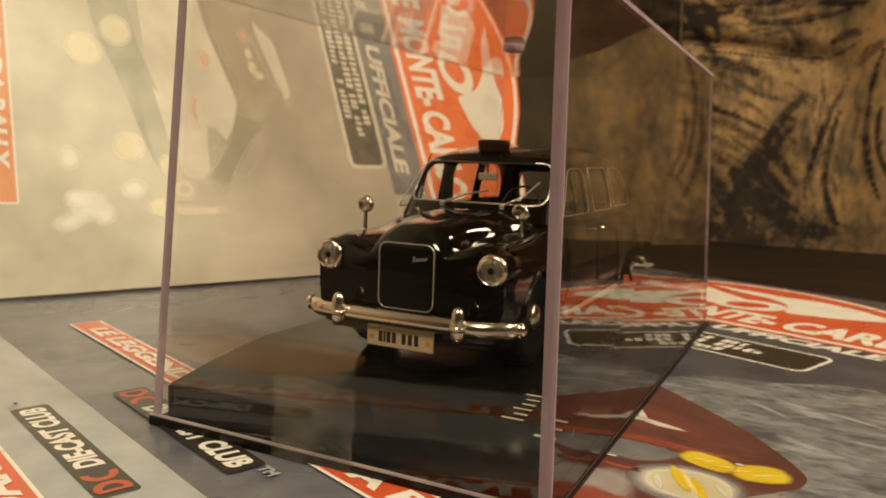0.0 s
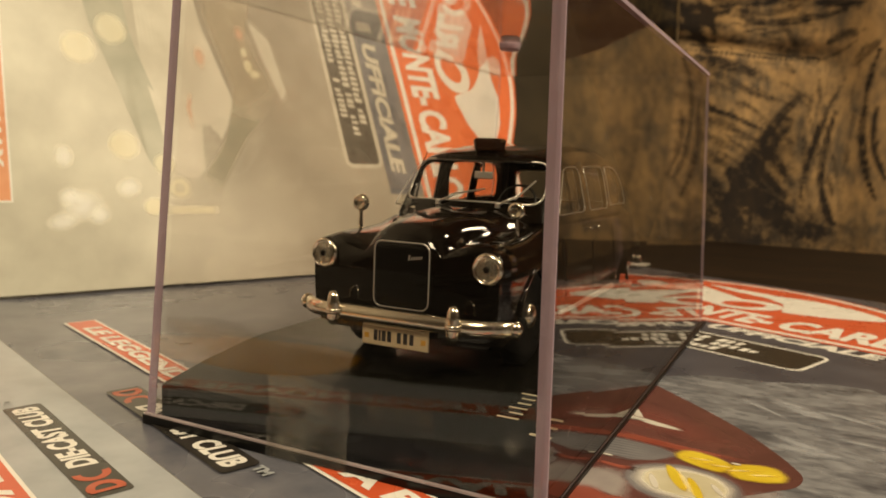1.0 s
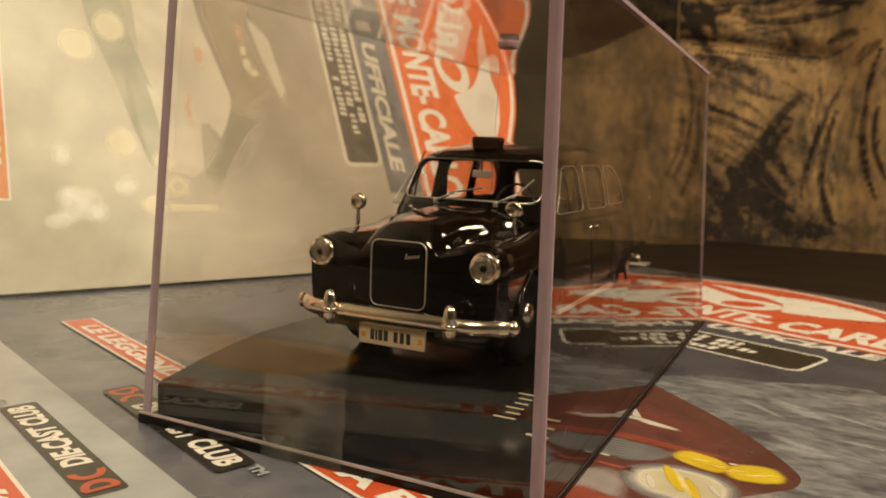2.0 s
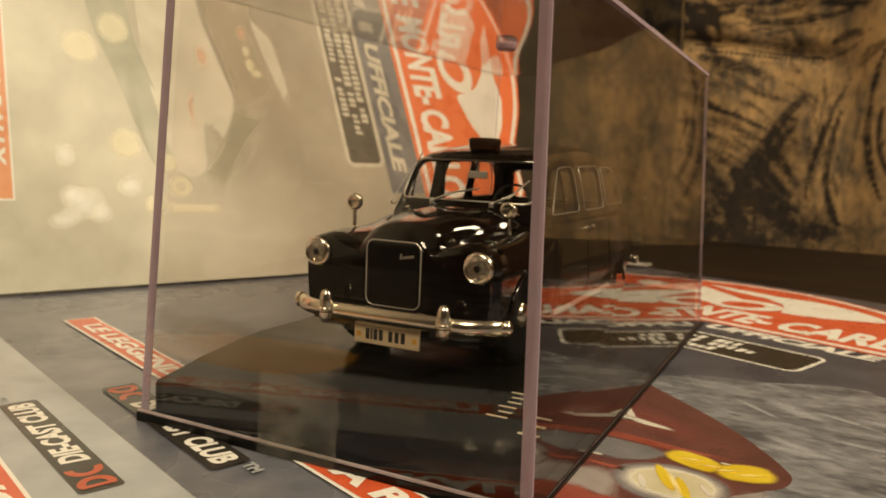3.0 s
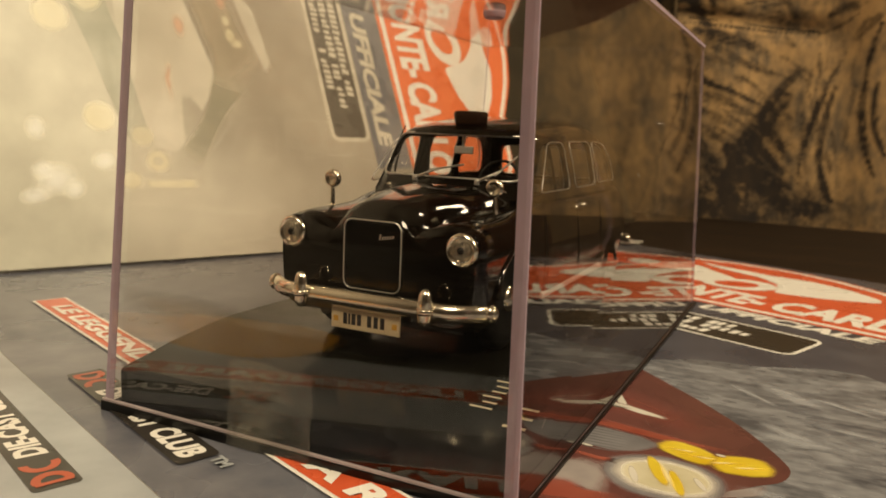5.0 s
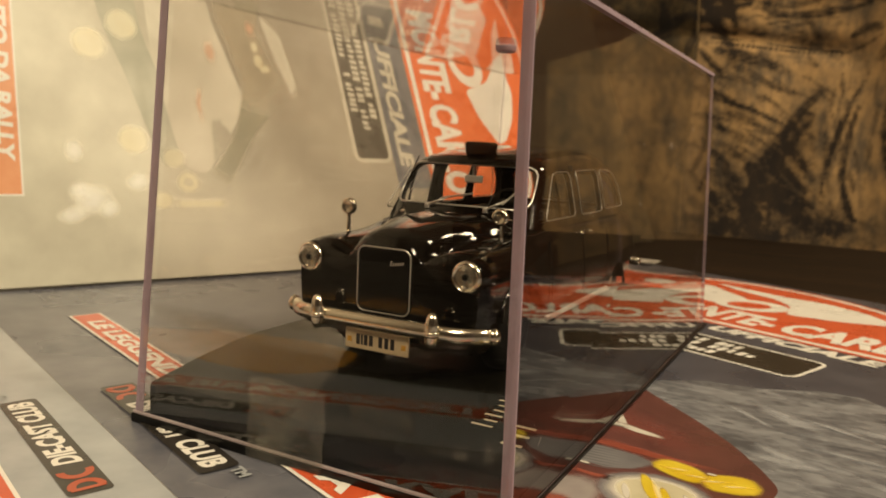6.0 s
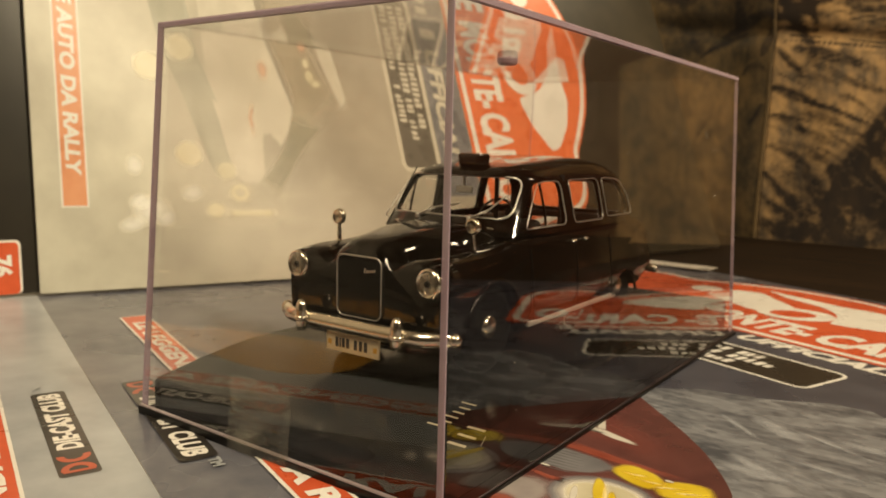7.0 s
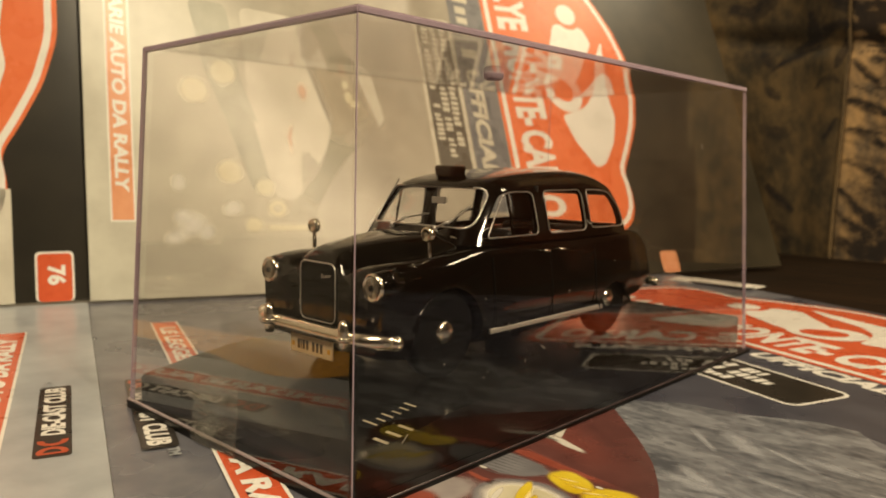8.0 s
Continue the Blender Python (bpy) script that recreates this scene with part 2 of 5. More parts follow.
MAT["soft_brown"] = soft_ink("soft_brown", (0.16, 0.10, 0.055), (0.24, 0.16, 0.09), 0.45, 0.7, 0.6, 60, under=(0.15, 0.155, 0.185))
MAT["soft_rock"] = soft_ink("soft_rock", (0.40, 0.42, 0.47), (0.55, 0.56, 0.60), 0.4, 0.9, 1.0, 260, under=(0.24, 0.25, 0.28))
MAT["soft_dark_rock"] = soft_ink("soft_dark_rock", (0.055, 0.058, 0.075), (0.10, 0.105, 0.13), 0.45, 0.9, 1.0, 260, under=(0.24, 0.25, 0.28))
MAT["soft_lemon"] = soft_ink("soft_lemon", (0.62, 0.43, 0.01), (0.80, 0.66, 0.06), 0.97, 0.3, 0.25, under=(0.14, 0.044, 0.037))
MAT["soft_glint"] = soft_ink("soft_glint", (0.80, 0.74, 0.48), (0.85, 0.82, 0.68), 0.6, 0.9, 0.4, under=(0.70, 0.55, 0.05))
MAT["soft_bright"] = soft_ink("soft_bright", (0.62, 0.60, 0.54), (0.74, 0.72, 0.66), 0.85, 0.28, 0.2, under=(0.17, 0.10, 0.09))
MAT["soft_maroon"] = soft_ink("soft_maroon", (0.16, 0.045, 0.036), (0.20, 0.06, 0.048), 0.6, 0.8, 0.4, 90, under=(0.14, 0.044, 0.037))
MAT["soft_scarlet"] = soft_ink("soft_scarlet", (0.24, 0.045, 0.026), (0.36, 0.10, 0.065), 0.8, 0.6, 0.5, 160, under=(0.14, 0.044, 0.037))
MAT["soft_slate"] = soft_ink("soft_slate", (0.13, 0.13, 0.145), (0.24, 0.24, 0.26), 0.95, 0.18, 0.15, under=(0.14, 0.044, 0.037))
MAT["soft_slot"] = soft_ink("soft_slot", (0.05, 0.048, 0.055), (0.08, 0.075, 0.08), 0.8, 0.6, 0.2, under=(0.19, 0.19, 0.205))
MAT["soft_lilac"] = soft_ink("soft_lilac", (0.24, 0.22, 0.23), (0.42, 0.39, 0.38), 0.85, 0.4, 0.5, 120, under=(0.14, 0.044, 0.037))
MAT["soft_straw"] = soft_ink("soft_straw", (0.46, 0.42, 0.26), (0.66, 0.61, 0.46), 0.95, 0.2, 0.15, under=(0.68, 0.66, 0.60))
MAT["soft_amber"] = soft_ink("soft_amber", (0.40, 0.22, 0.01), (0.5, 0.30, 0.02), 0.35, 0.95, 0.3, under=(0.70, 0.55, 0.05))
MAT["soft_white"] = soft_ink("soft_white", (0.76, 0.78, 0.80), (0.86, 0.88, 0.90), 0.6, 0.95, 0.5, 60)
MAT["soft_cream"] = soft_ink("soft_cream", (0.74, 0.68, 0.46), (0.84, 0.81, 0.64), 0.46, 0.4, 0.2)
MAT["soft_green"] = soft_ink("soft_green", (0.40, 0.39, 0.33), (0.50, 0.49, 0.42), 0.55, 0.35, 0.2)
MAT["soft_pale"] = soft_ink("soft_pale", (0.58, 0.55, 0.47), (0.66, 0.63, 0.55), 0.6, 0.18, 0.15)
MAT["soft_umber"] = soft_ink("soft_umber", (0.22, 0.18, 0.12), (0.36, 0.30, 0.21), 0.6, 0.5, 0.35, 90)
MAT["soft_moss"] = soft_ink("soft_moss", (0.12, 0.12, 0.08), (0.24, 0.23, 0.15), 0.6, 0.54, 0.35, 90)
MAT["soft_rose"] = soft_ink("soft_rose", (0.58, 0.24, 0.13), (0.64, 0.34, 0.22), 0.5, 0.9, 0.5)


def cloth_material(name, a, b):
    """Tan cloth with a woven grain and uneven dye, and black strokes where the mesh says that it was dyed."""
    m = surface(name, a, b, 0.85, 0.95, scale=150, big=38, spec=0.15, contrast=(0.36, 0.64), bump=0.3, stretch=(1.3, 1, 0.8), detail=10)
    tree = m.node_tree
    p = tree.nodes["Principled BSDF"]
    p.inputs["Sheen Weight"].default_value = 0.1
    link = tree.links.new
    was = p.inputs["Base Color"].links[0].from_socket
    at = tree.nodes.new("ShaderNodeTexCoord")
    held = tree.nodes.new("ShaderNodeAttribute")
    held.attribute_name = "dye"
    grain = put(tree, "ShaderNodeTexNoise", Scale=170.0, Detail=6.0, Roughness=0.65)
    link(at.outputs["Object"], grain.inputs["Vector"])
    rough_edge = tree.nodes.new("ShaderNodeMath")
    rough_edge.operation = "MULTIPLY_ADD"
    rough_edge.inputs[1].default_value, rough_edge.inputs[2].default_value = 1.1, -0.52
    link(grain.outputs["Fac"], rough_edge.inputs[0])
    add = tree.nodes.new("ShaderNodeMath")
    add.operation = "ADD"
    link(held.outputs["Fac"], add.inputs[0])
    link(rough_edge.outputs[0], add.inputs[1])
    span = tree.nodes.new("ShaderNodeMapRange")
    span.inputs["From Min"].default_value, span.inputs["From Max"].default_value = 0.08, 0.85
    span.inputs["To Min"].default_value, span.inputs["To Max"].default_value = 0.0, 0.96
    link(add.outputs[0], span.inputs["Value"])
    mix = tree.nodes.new("ShaderNodeMix")
    mix.data_type = "RGBA"
    mix.inputs["B"].default_value = (0.016, 0.013, 0.013, 1)
    link(span.outputs[0], mix.inputs["Factor"])
    link(was, mix.inputs["A"])
    link(mix.outputs["Result"], p.inputs["Base Color"])
    return m


MAT["hem_cloth"] = surface("hem_cloth", (0.055, 0.044, 0.032), (0.185, 0.125, 0.062), 0.85, 0.95, scale=75, big=20, spec=0.15)
MAT["cloth_ink"] = surface("cloth_ink", (0.012, 0.010, 0.010), (0.05, 0.042, 0.036), 0.85, 0.95, scale=150, big=20, spec=0.15)
MAT["cloth"] = cloth_material("tan_cloth", (0.15, 0.112, 0.075), (0.50, 0.315, 0.145))
# darker copy of the tan cloth: the left panel's shade is in its colour
MAT["shaded_cloth"] = cloth_material("shaded_cloth", (0.036, 0.03, 0.02), (0.135, 0.09, 0.042))


# ------------------------------------------------------------ builders (all sizes in centimetres)
def mesh_of(name, verts, faces, material, smooth=False):
    data = bpy.data.meshes.new(name)
    data.from_pydata([tuple(c * CM for c in v) for v in verts], [], faces)
    data.materials.append(MAT[material])
    if smooth:
        data.shade_smooth()
    data.update()
    return data


def solid(name, verts, faces, material, parent=None, label="", smooth=False):
    ob = new(name, mesh_of(name, verts, faces, material, smooth))
    ob.parent = parent
    if label:
        tagged(ob, label=label)
    return ob


def part(name, bm, material, parent=None, label="", smooth=False):
    """Links a bmesh, in centimetres, as one mesh object."""
    bmesh.ops.recalc_face_normals(bm, faces=bm.faces)
    bmesh.ops.scale(bm, vec=(CM, CM, CM), verts=bm.verts)
    data = bpy.data.meshes.new(name)
    bm.to_mesh(data)
    bm.free()
    data.materials.append(MAT[material])
    if smooth:
        data.shade_smooth()
    ob = new(name, data)
    ob.parent = parent
    if label:
        tagged(ob, label=label)
    return ob


def thing(name, at, label, category, group="", kind=""):
    ob = new(name)
    ob.location = Vector(at) * CM
    ob.empty_display_size = 0.01
    return tagged(ob, label, category, group, kind)


def block(bm, x0, x1, y0, y1, z0, z1, bevel=0.0, segments=2):
    made = bmesh.ops.create_cube(bm, size=1)["verts"]
    bmesh.ops.scale(bm, vec=(x1 - x0, y1 - y0, z1 - z0), verts=made)
    bmesh.ops.translate(bm, vec=((x0 + x1) / 2, (y0 + y1) / 2, (z0 + z1) / 2), verts=made)
    if bevel:
        edges = list({e for v in made for e in v.link_edges})
        bmesh.ops.bevel(bm, geom=edges, offset=bevel, segments=segments, profile=0.5, affect="EDGES")
    return bm


def tube(bm, points, radius, sides=8, closed=False, taper=None):
    """A round rod along points."""
    pts = [Vector(p) for p in points]
    rings = []
    count = len(pts)
    for i, p in enumerate(pts):
        a = pts[(i - 1) % count] if closed or i else p
        b = pts[(i + 1) % count] if closed or i < count - 1 else p
        way = (b - a).normalized()
        side = way.orthogonal().normalized() if i == 0 else (side - way * side.dot(way)).normalized()
        other = way.cross(side)
        r = radius if taper is None else radius + (taper - radius) * i / max(1, count - 1)
        rings.append([bm.verts.new(p + r * (math.cos(k * math.tau / sides) * side + math.sin(k * math.tau / sides) * other)) for k in range(sides)])
    for i in range(count if closed else count - 1):
        one, two = rings[i], rings[(i + 1) % count]
        shift = 0
        if closed and i == count - 1:
            shift = min(range(sides), key=lambda s: (one[0].co - two[s].co).length)
        for k in range(sides):
            bm.faces.new((one[k], one[(k + 1) % sides], two[(k + 1 + shift) % sides], two[(k + shift) % sides]))
    if not closed:
        bm.faces.new(rings[0][::-1])
        bm.faces.new(rings[-1])
    return bm


def lathe(bm, profile, axis="y", sides=32, at=(0, 0, 0)):
    """Turns a profile of (radius, along) round an axis."""
    rings = []
    for r, along in profile:
        ring = []
        for k in range(sides):
            c, s = math.cos(k * math.tau / sides) * r, math.sin(k * math.tau / sides) * r
            v = {"x": (along, c, s), "y": (c, along, s), "z": (c, s, along)}[axis]
            ring.append(bm.verts.new((v[0] + at[0], v[1] + at[1], v[2] + at[2])))
        rings.append(ring)
    for one, two in zip(rings, rings[1:]):
        for k in range(sides):
            bm.faces.new((one[k], one[(k + 1) % sides], two[(k + 1) % sides], two[k]))
    bm.faces.new(rings[0][::-1])
    bm.faces.new(rings[-1])
    return bm


def rounded(x0, x1, y0, y1, r, n=5):
    """Corner points of a rounded rectangle, anticlockwise."""
    out = []
    for cx, cy, start in ((x1 - r, y1 - r, 0), (x0 + r, y1 - r, 90), (x0 + r, y0 + r, 180), (x1 - r, y0 + r, 270)):
        for k in range(n + 1):
            a = radians(start + 90 * k / n)
            out.append((cx + r * math.cos(a), cy + r * math.sin(a)))
    return out


def soft_polygon(points, r=0.12, n=4):
    """Rounds the corners of a polygon."""
    out, count = [], len(points)
    for i in range(count):
        a, b, c = Vector(points[i - 1]), Vector(points[i]), Vector(points[(i + 1) % count])
        u, w = (a - b), (c - b)
        k = min(r, 0.45 * u.length, 0.45 * w.length)
        p, q = b + u.normalized() * k, b + w.normalized() * k
        for j in range(n + 1):
            t = j / n
            m = (1 - t) ** 2 * p + 2 * t * (1 - t) * b + t * t * q
            out.append((m.x, m.y))
    return out


_glyphs = {}


def lettering(words, bold=0.045):
    """The built-in font's outline of some words as flat points and faces, in a unit box."""
    if words not in _glyphs:
        curve = bpy.data.curves.new("lettering", "FONT")
        curve.body, curve.offset, curve.resolution_u = words, bold, 3
        ob = new("lettering", curve)
        got = ob.evaluated_get(bpy.context.evaluated_depsgraph_get())
        data = got.to_mesh()
        co = np.array([v.co[:2] for v in data.vertices])
        faces = [tuple(p.vertices) for p in data.polygons]
        got.to_mesh_clear()
        bpy.data.objects.remove(ob)
        bpy.data.curves.remove(curve)
        low, high = co.min(0), co.max(0)
        _glyphs[words] = ((co - low) / (high - low), faces)
    return _glyphs[words]


class Page:
    """A printed sheet: lays flat shapes, given across and up the page, onto its surface."""

    def __init__(self, owner, onto, step=0.004):
        self.owner, self.onto, self.step = owner, onto, step

    def lay(self, name, flat, faces, material, layer, label="", smooth=False):
        return solid(name, [self.onto(p, q, self.step * layer) for p, q in flat], faces, material, self.owner, label, smooth)

    def sheet(self, name, p0, p1, q0, q1, material, layer, nu=24, nv=24, label=""):
        flat = [(p0 + (p1 - p0) * i / nu, q0 + (q1 - q0) * j / nv) for j in range(nv + 1) for i in range(nu + 1)]
        faces = [(j * (nu + 1) + i, j * (nu + 1) + i + 1, (j + 1) * (nu + 1) + i + 1, (j + 1) * (nu + 1) + i) for j in range(nv) for i in range(nu)]
        return self.lay(name, flat, faces, material, layer, label, True)

    def shape(self, name, outline, material, layer, centre=None, rings=10, label=""):
        count = len(outline)
        cx, cy = centre or (sum(p for p, _ in outline) / count, sum(q for _, q in outline) / count)
        flat, faces = [(cx, cy)], []
        for r in range(1, rings + 1):
            flat += [(cx + (p - cx) * r / rings, cy + (q - cy) * r / rings) for p, q in outline]
        for k in range(count):
            faces.append((0, 1 + k, 1 + (k + 1) % count))
        for r in range(1, rings):
            a, b = 1 + (r - 1) * count, 1 + r * count
            faces += [(a + k, b + k, b + (k + 1) % count, a + (k + 1) % count) for k in range(count)]
        return self.lay(name, flat, faces, material, layer, label)

    def soft(self, name, outline, material, layer, centre=None, rings=10):
        """A shape whose U runs from 0 at its heart to 1 at its outline, for inks that thin out."""
        ob = self.shape(name, outline, material, layer, centre, rings)
        count = len(outline)
        uv = ob.data.uv_layers.new(name="heart_to_edge")
        for loop in ob.data.loops:
            v = loop.vertex_index
            uv.data[loop.index].uv = (0.0 if v == 0 else ((v - 1) // count + 1) / rings, 0.0)
        return ob

    def border(self, name, outline, width, material, layer, label=""):
        """A printed line along a closed outline, centred on it."""
        count, inner, outer = len(outline), [], []
        for i in range(count):
            a, b, c = Vector(outline[i - 1]), Vector(outline[i]), Vector(outline[(i + 1) % count])
            way = (c - a).normalized()
            side = Vector((way.y, -way.x)) * width / 2
            inner.append(tuple(b - side))
            outer.append(tuple(b + side))
        faces = [(k, (k + 1) % count, count + (k + 1) % count, count + k) for k in range(count)]
        return self.lay(name, inner + outer, faces, material, layer, label)

    def words(self, text, p0, p1, q0, q1, material, layer, slant=0.0, label=""):
        co, faces = lettering(text)
        flat = [(p0 + x * (p1 - p0) + slant * y * (q1 - q0), q0 + y * (q1 - q0)) for x, y in co]
        return self.lay("lettering", flat, faces, material, layer, label)

    def bars(self, p0, p1, q0, q1, count, material, layer, seed=1):
        """Small unreadable lettering as plain bars in one line."""
        rng = random.Random(seed)
        verts, faces = [], []
        step = (p1 - p0) / count
        for k in range(count):
            if rng.random() < 0.13:
                continue
            p, w = p0 + k * step, step * rng.uniform(0.55, 0.82)
            low, high = q0 + (q1 - q0) * rng.choice((0, 0, 0.06)), q1 - (q1 - q0) * rng.choice((0, 0, 0.22))
            i = len(verts)
            verts += [(p, low), (p + w, low), (p + w + 0.1 * (q1 - q0), high), (p + 0.1 * (q1 - q0), high)]
            faces.append((i, i + 1, i + 2, i + 3))
        return self.lay("bar_line", verts, faces, material, layer)


def oval(cx, cy, a, b, n=36, turn=0.0, power=2.0):
    out = []
    for k in range(n):
        c, s = math.cos(k * math.tau / n), math.sin(k * math.tau / n)
        x, y = a * math.copysign(abs(c) ** (2 / power), c), b * math.copysign(abs(s) ** (2 / power), s)
        out.append((cx + x * math.cos(turn) - y * math.sin(turn), cy + x * math.sin(turn) + y * math.cos(turn)))
    return out


def plate_outline(cx, base, inset=0.0):
    """A rally plate: a wide panel with rounded shoulders and an arch rising from its middle."""
    half = [(9.1, 0.0), (9.2, 5.4), (8.8, 6.5), (7.9, 7.05), (6.7, 7.1), (5.75, 6.9), (4.5, 7.65), (3.0, 8.42), (1.2, 8.95)]
    k, lift = 1 - inset / 9.2, 1 - 2 * inset / 9.05
    points = [(a * k, inset + b * lift) for a, b in half] + [(-a * k, inset + b * lift) for a, b in half[::-1]]
    return soft_polygon([(cx + a, base + b) for a, b in points], 0.55)


def rally_plate(page, cx, base, layer, red="red_ink"):
    """Red arched plate with a pale rim, three words along its foot and a pale figure above."""
    page.shape("plate_ground", plate_outline(cx, base), red, layer, (cx, base + 3.2), 10)
    page.border("plate_rim", plate_outline(cx, base, 0.32), 0.26, "white_ink", layer + 1)
    for words, a, b in (("RALLYE", -7.6, -2.4), ("MONTE-", -1.75, 3.2), ("CARLO", 3.45, 8.2)):
        page.words(words, cx + a, cx + b, base + 0.85, base + 2.72, "white_ink", layer + 1)
    figure = (
        ("plate_wing", [(2.5, 3.7), (4.0, 4.2), (5.5, 5.2), (5.3, 5.8), (4.0, 6.7), (2.4, 7.2), (1.2, 7.0), (-0.3, 7.2), (-2.3, 7.45), (-1.0, 6.7), (0.9, 6.2), (1.9, 5.4), (2.3, 4.5)], (3.4, 5.5)),
        ("plate_hull", [(-3.1, 4.4), (-3.0, 6.3), (-2.0, 6.7), (-1.0, 6.0), (0.2, 5.3), (0.6, 4.9), (0.3, 3.3), (-0.6, 3.5), (-2.0, 4.0)], (-1.0, 4.9)),
    )
    for name, points, heart in figure:
        page.shape(name, soft_polygon([(cx + a, base + b) for a, b in points], 0.35), "white_ink", layer + 1, (cx + heart[0], base + heart[1]))
    page.shape("plate_ring", oval(cx + 1.05, base + 4.12, 1.3, 1.1, turn=0.5), "white_ink", layer + 2)
    page.shape("plate_ring_eye", oval(cx + 1.0, base + 4.05, 0.78, 0.58, turn=0.7), red, layer + 3)
    page.shape("plate_disc_shade", oval(cx - 3.6, base + 5.5, 0.78, 0.78), red, layer + 2)
    page.shape("plate_disc", oval(cx - 3.75, base + 5.4, 0.64, 0.64), "white_ink", layer + 3)


def title_strip(page, p0, p1, q0, q1, t0, t1, layer, red="red_ink"):
    count = 60
    for name, m, tone, up in (("title_strip", 0.0, "white_ink", 0), ("strip_red", 0.07, red, 2)):
        long = [(p0 + m + (p1 - p0 - 2 * m) * k / count, q) for q in (q0 + m, (q0 + q1) / 2, q1 - m) for k in range(count + 1)]
        faces = [(r * (count + 1) + k, r * (count + 1) + k + 1, (r + 1) * (count + 1) + k + 1, (r + 1) * (count + 1) + k) for r in (0, 1) for k in range(count)]
        page.lay(name, long, faces, tone, layer + up)
    h = q1 - q0
    page.words("LE LEGGENDARIE AUTO DA RALLY", t0, t1, q0 + 0.22 * h, q1 - 0.22 * h, "white_ink", layer + 5, slant=0.12)


def club_label(page, p0, p1, q0, q1, layer):
    h = q1 - q0
    page.shape("club_label", rounded(p0, p1, q0, q1, 0.1), "black_ink", layer, rings=2)
    # emblem of two facing arcs
    for side, cx in ((1, p0 + 0.40 * h), (-1, p0 + 1.36 * h)):
        ring = []
        for r in (0.42 * h, 0.23 * h):
            ring.append([(cx + side * 1.05 * r * math.cos(radians(a)), q0 + 0.5 * h + r * math.sin(radians(a))) for a in range(-100, 101, 20)])
        n = len(ring[0])
        page.lay("club_emblem", ring[0] + ring[1], [(k, k + 1, n + k + 1, n + k) for k in range(n - 1)], "logo_orange", layer + 1)
    page.lay("club_emblem_stem", [(p0 + 0.22 * h, q0 + 0.12 * h), (p0 + 0.36 * h, q0 + 0.12 * h), (p0 + 0.36 * h, q1 - 0.12 * h), (p0 + 0.22 * h, q1 - 0.12 * h)], [(0, 1, 2, 3)], "logo_orange", layer + 2)
    page.words("DIE-CAST CLUB", p0 + 1.85 * h, p1 - 0.25 * h, q0 + 0.16 * h, q1 - 0.16 * h, "white_ink", layer + 1, slant=0.1)
    page.words("TM", p1 + 0.07, p1 + 0.48, q1 - 0.25, q1 - 0.03, "grey_cover", layer + 1)


def info_label(page, p0, p1, q0, q1, layer, seed, ground="black_ink", tone="white_ink", rim=0.11):
    """Dark rounded label with a pale rim and three lines of small lettering."""
    page.shape("info_label", rounded(p0, p1, q0, q1, 0.35), ground, layer, rings=6)
    page.border("info_rim", rounded(p0 + 0.04, p1 - 0.04, q0 + 0.04, q1 - 0.04, 0.33), rim, tone, layer + 1)
    h = q1 - q0
    w = p1 - p0
    for k, (a, b, n) in enumerate(((0.05, 0.77, 24), (0.05, 0.84, 26), (0.05, 0.74, 25))):
        top = q1 - h * (0.16 + 0.25 * k)
        page.bars(p0 + a * w, p0 + b * w, top - 0.185 * h, top, n, tone, layer + 1, seed + k)


# ------------------------------------------------------------ the room
def room():
    wall = []
    span = (-90, 150, -170, 130, -75, 175)
    x0, x1, y0, y1, z0, z1 = span
    t = 8
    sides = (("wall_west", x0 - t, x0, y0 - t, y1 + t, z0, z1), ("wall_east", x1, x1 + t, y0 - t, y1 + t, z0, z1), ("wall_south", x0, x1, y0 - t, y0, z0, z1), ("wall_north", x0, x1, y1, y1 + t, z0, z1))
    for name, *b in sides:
        paint, label = {"wall_west": ("pale_wall_paint", "unseen pale wall added to brighten reflections in the case"), "wall_north": ("brown_wall_paint", "reddish brown painted wall behind the hung cloth")}.get(name, ("shaded_wall_paint", "unseen wall with the room's shade put into its dark colour"))
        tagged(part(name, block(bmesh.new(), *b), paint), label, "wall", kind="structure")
    tagged(part("ceiling", block(bmesh.new(), x0 - t, x1 + t, y0 - t, y1 + t, z1, z1 + t), "ceiling_paint"), "plain pale ceiling over the table", "ceiling", kind="structure")
    tagged(part("floor", block(bmesh.new(), x0 - t, x1 + t, y0 - t, y1 + t, z0 - t, z0), "floor_wood"), "dark wooden floor of the room", "floor", kind="structure")


room()


def table():
    t = thing("table", (0, 0, -75), "dark polished wooden table under the magazines", "table")
    part("tabletop", block(bmesh.new(), -60, 62, -50, 47, 71.8, 74.8, 0.3), "table_wood", t)
    for x in (-55, 57):
        for y in (-45, 42):
            part("leg", block(bmesh.new(), x - 2.5, x + 2.5, y - 2.5, y + 2.5, 0, 71.8, 0.3), "table_wood", t)


table()


def drape(x, z):
    """How far the hung cloth stands from its rail at x and z: loose folds and a pulled seam."""
    fold = 0.7 * math.sin(0.42 * x + 0.05 * z) + 0.16 * math.sin(1.3 * x + 1.1 + 0.08 * z) + 1.2 * noise.noise(Vector((x * 0.12, z * 0.10, 3)))
    seam = 0.8 * math.exp(-(((z - 27.4 + 0.12 * x) / 0.8) ** 2)) * min(1.0, max(0.0, (4.5 - x) / 3))
    return fold * (0.55 + 0.02 * z) + seam + 0.05 * z


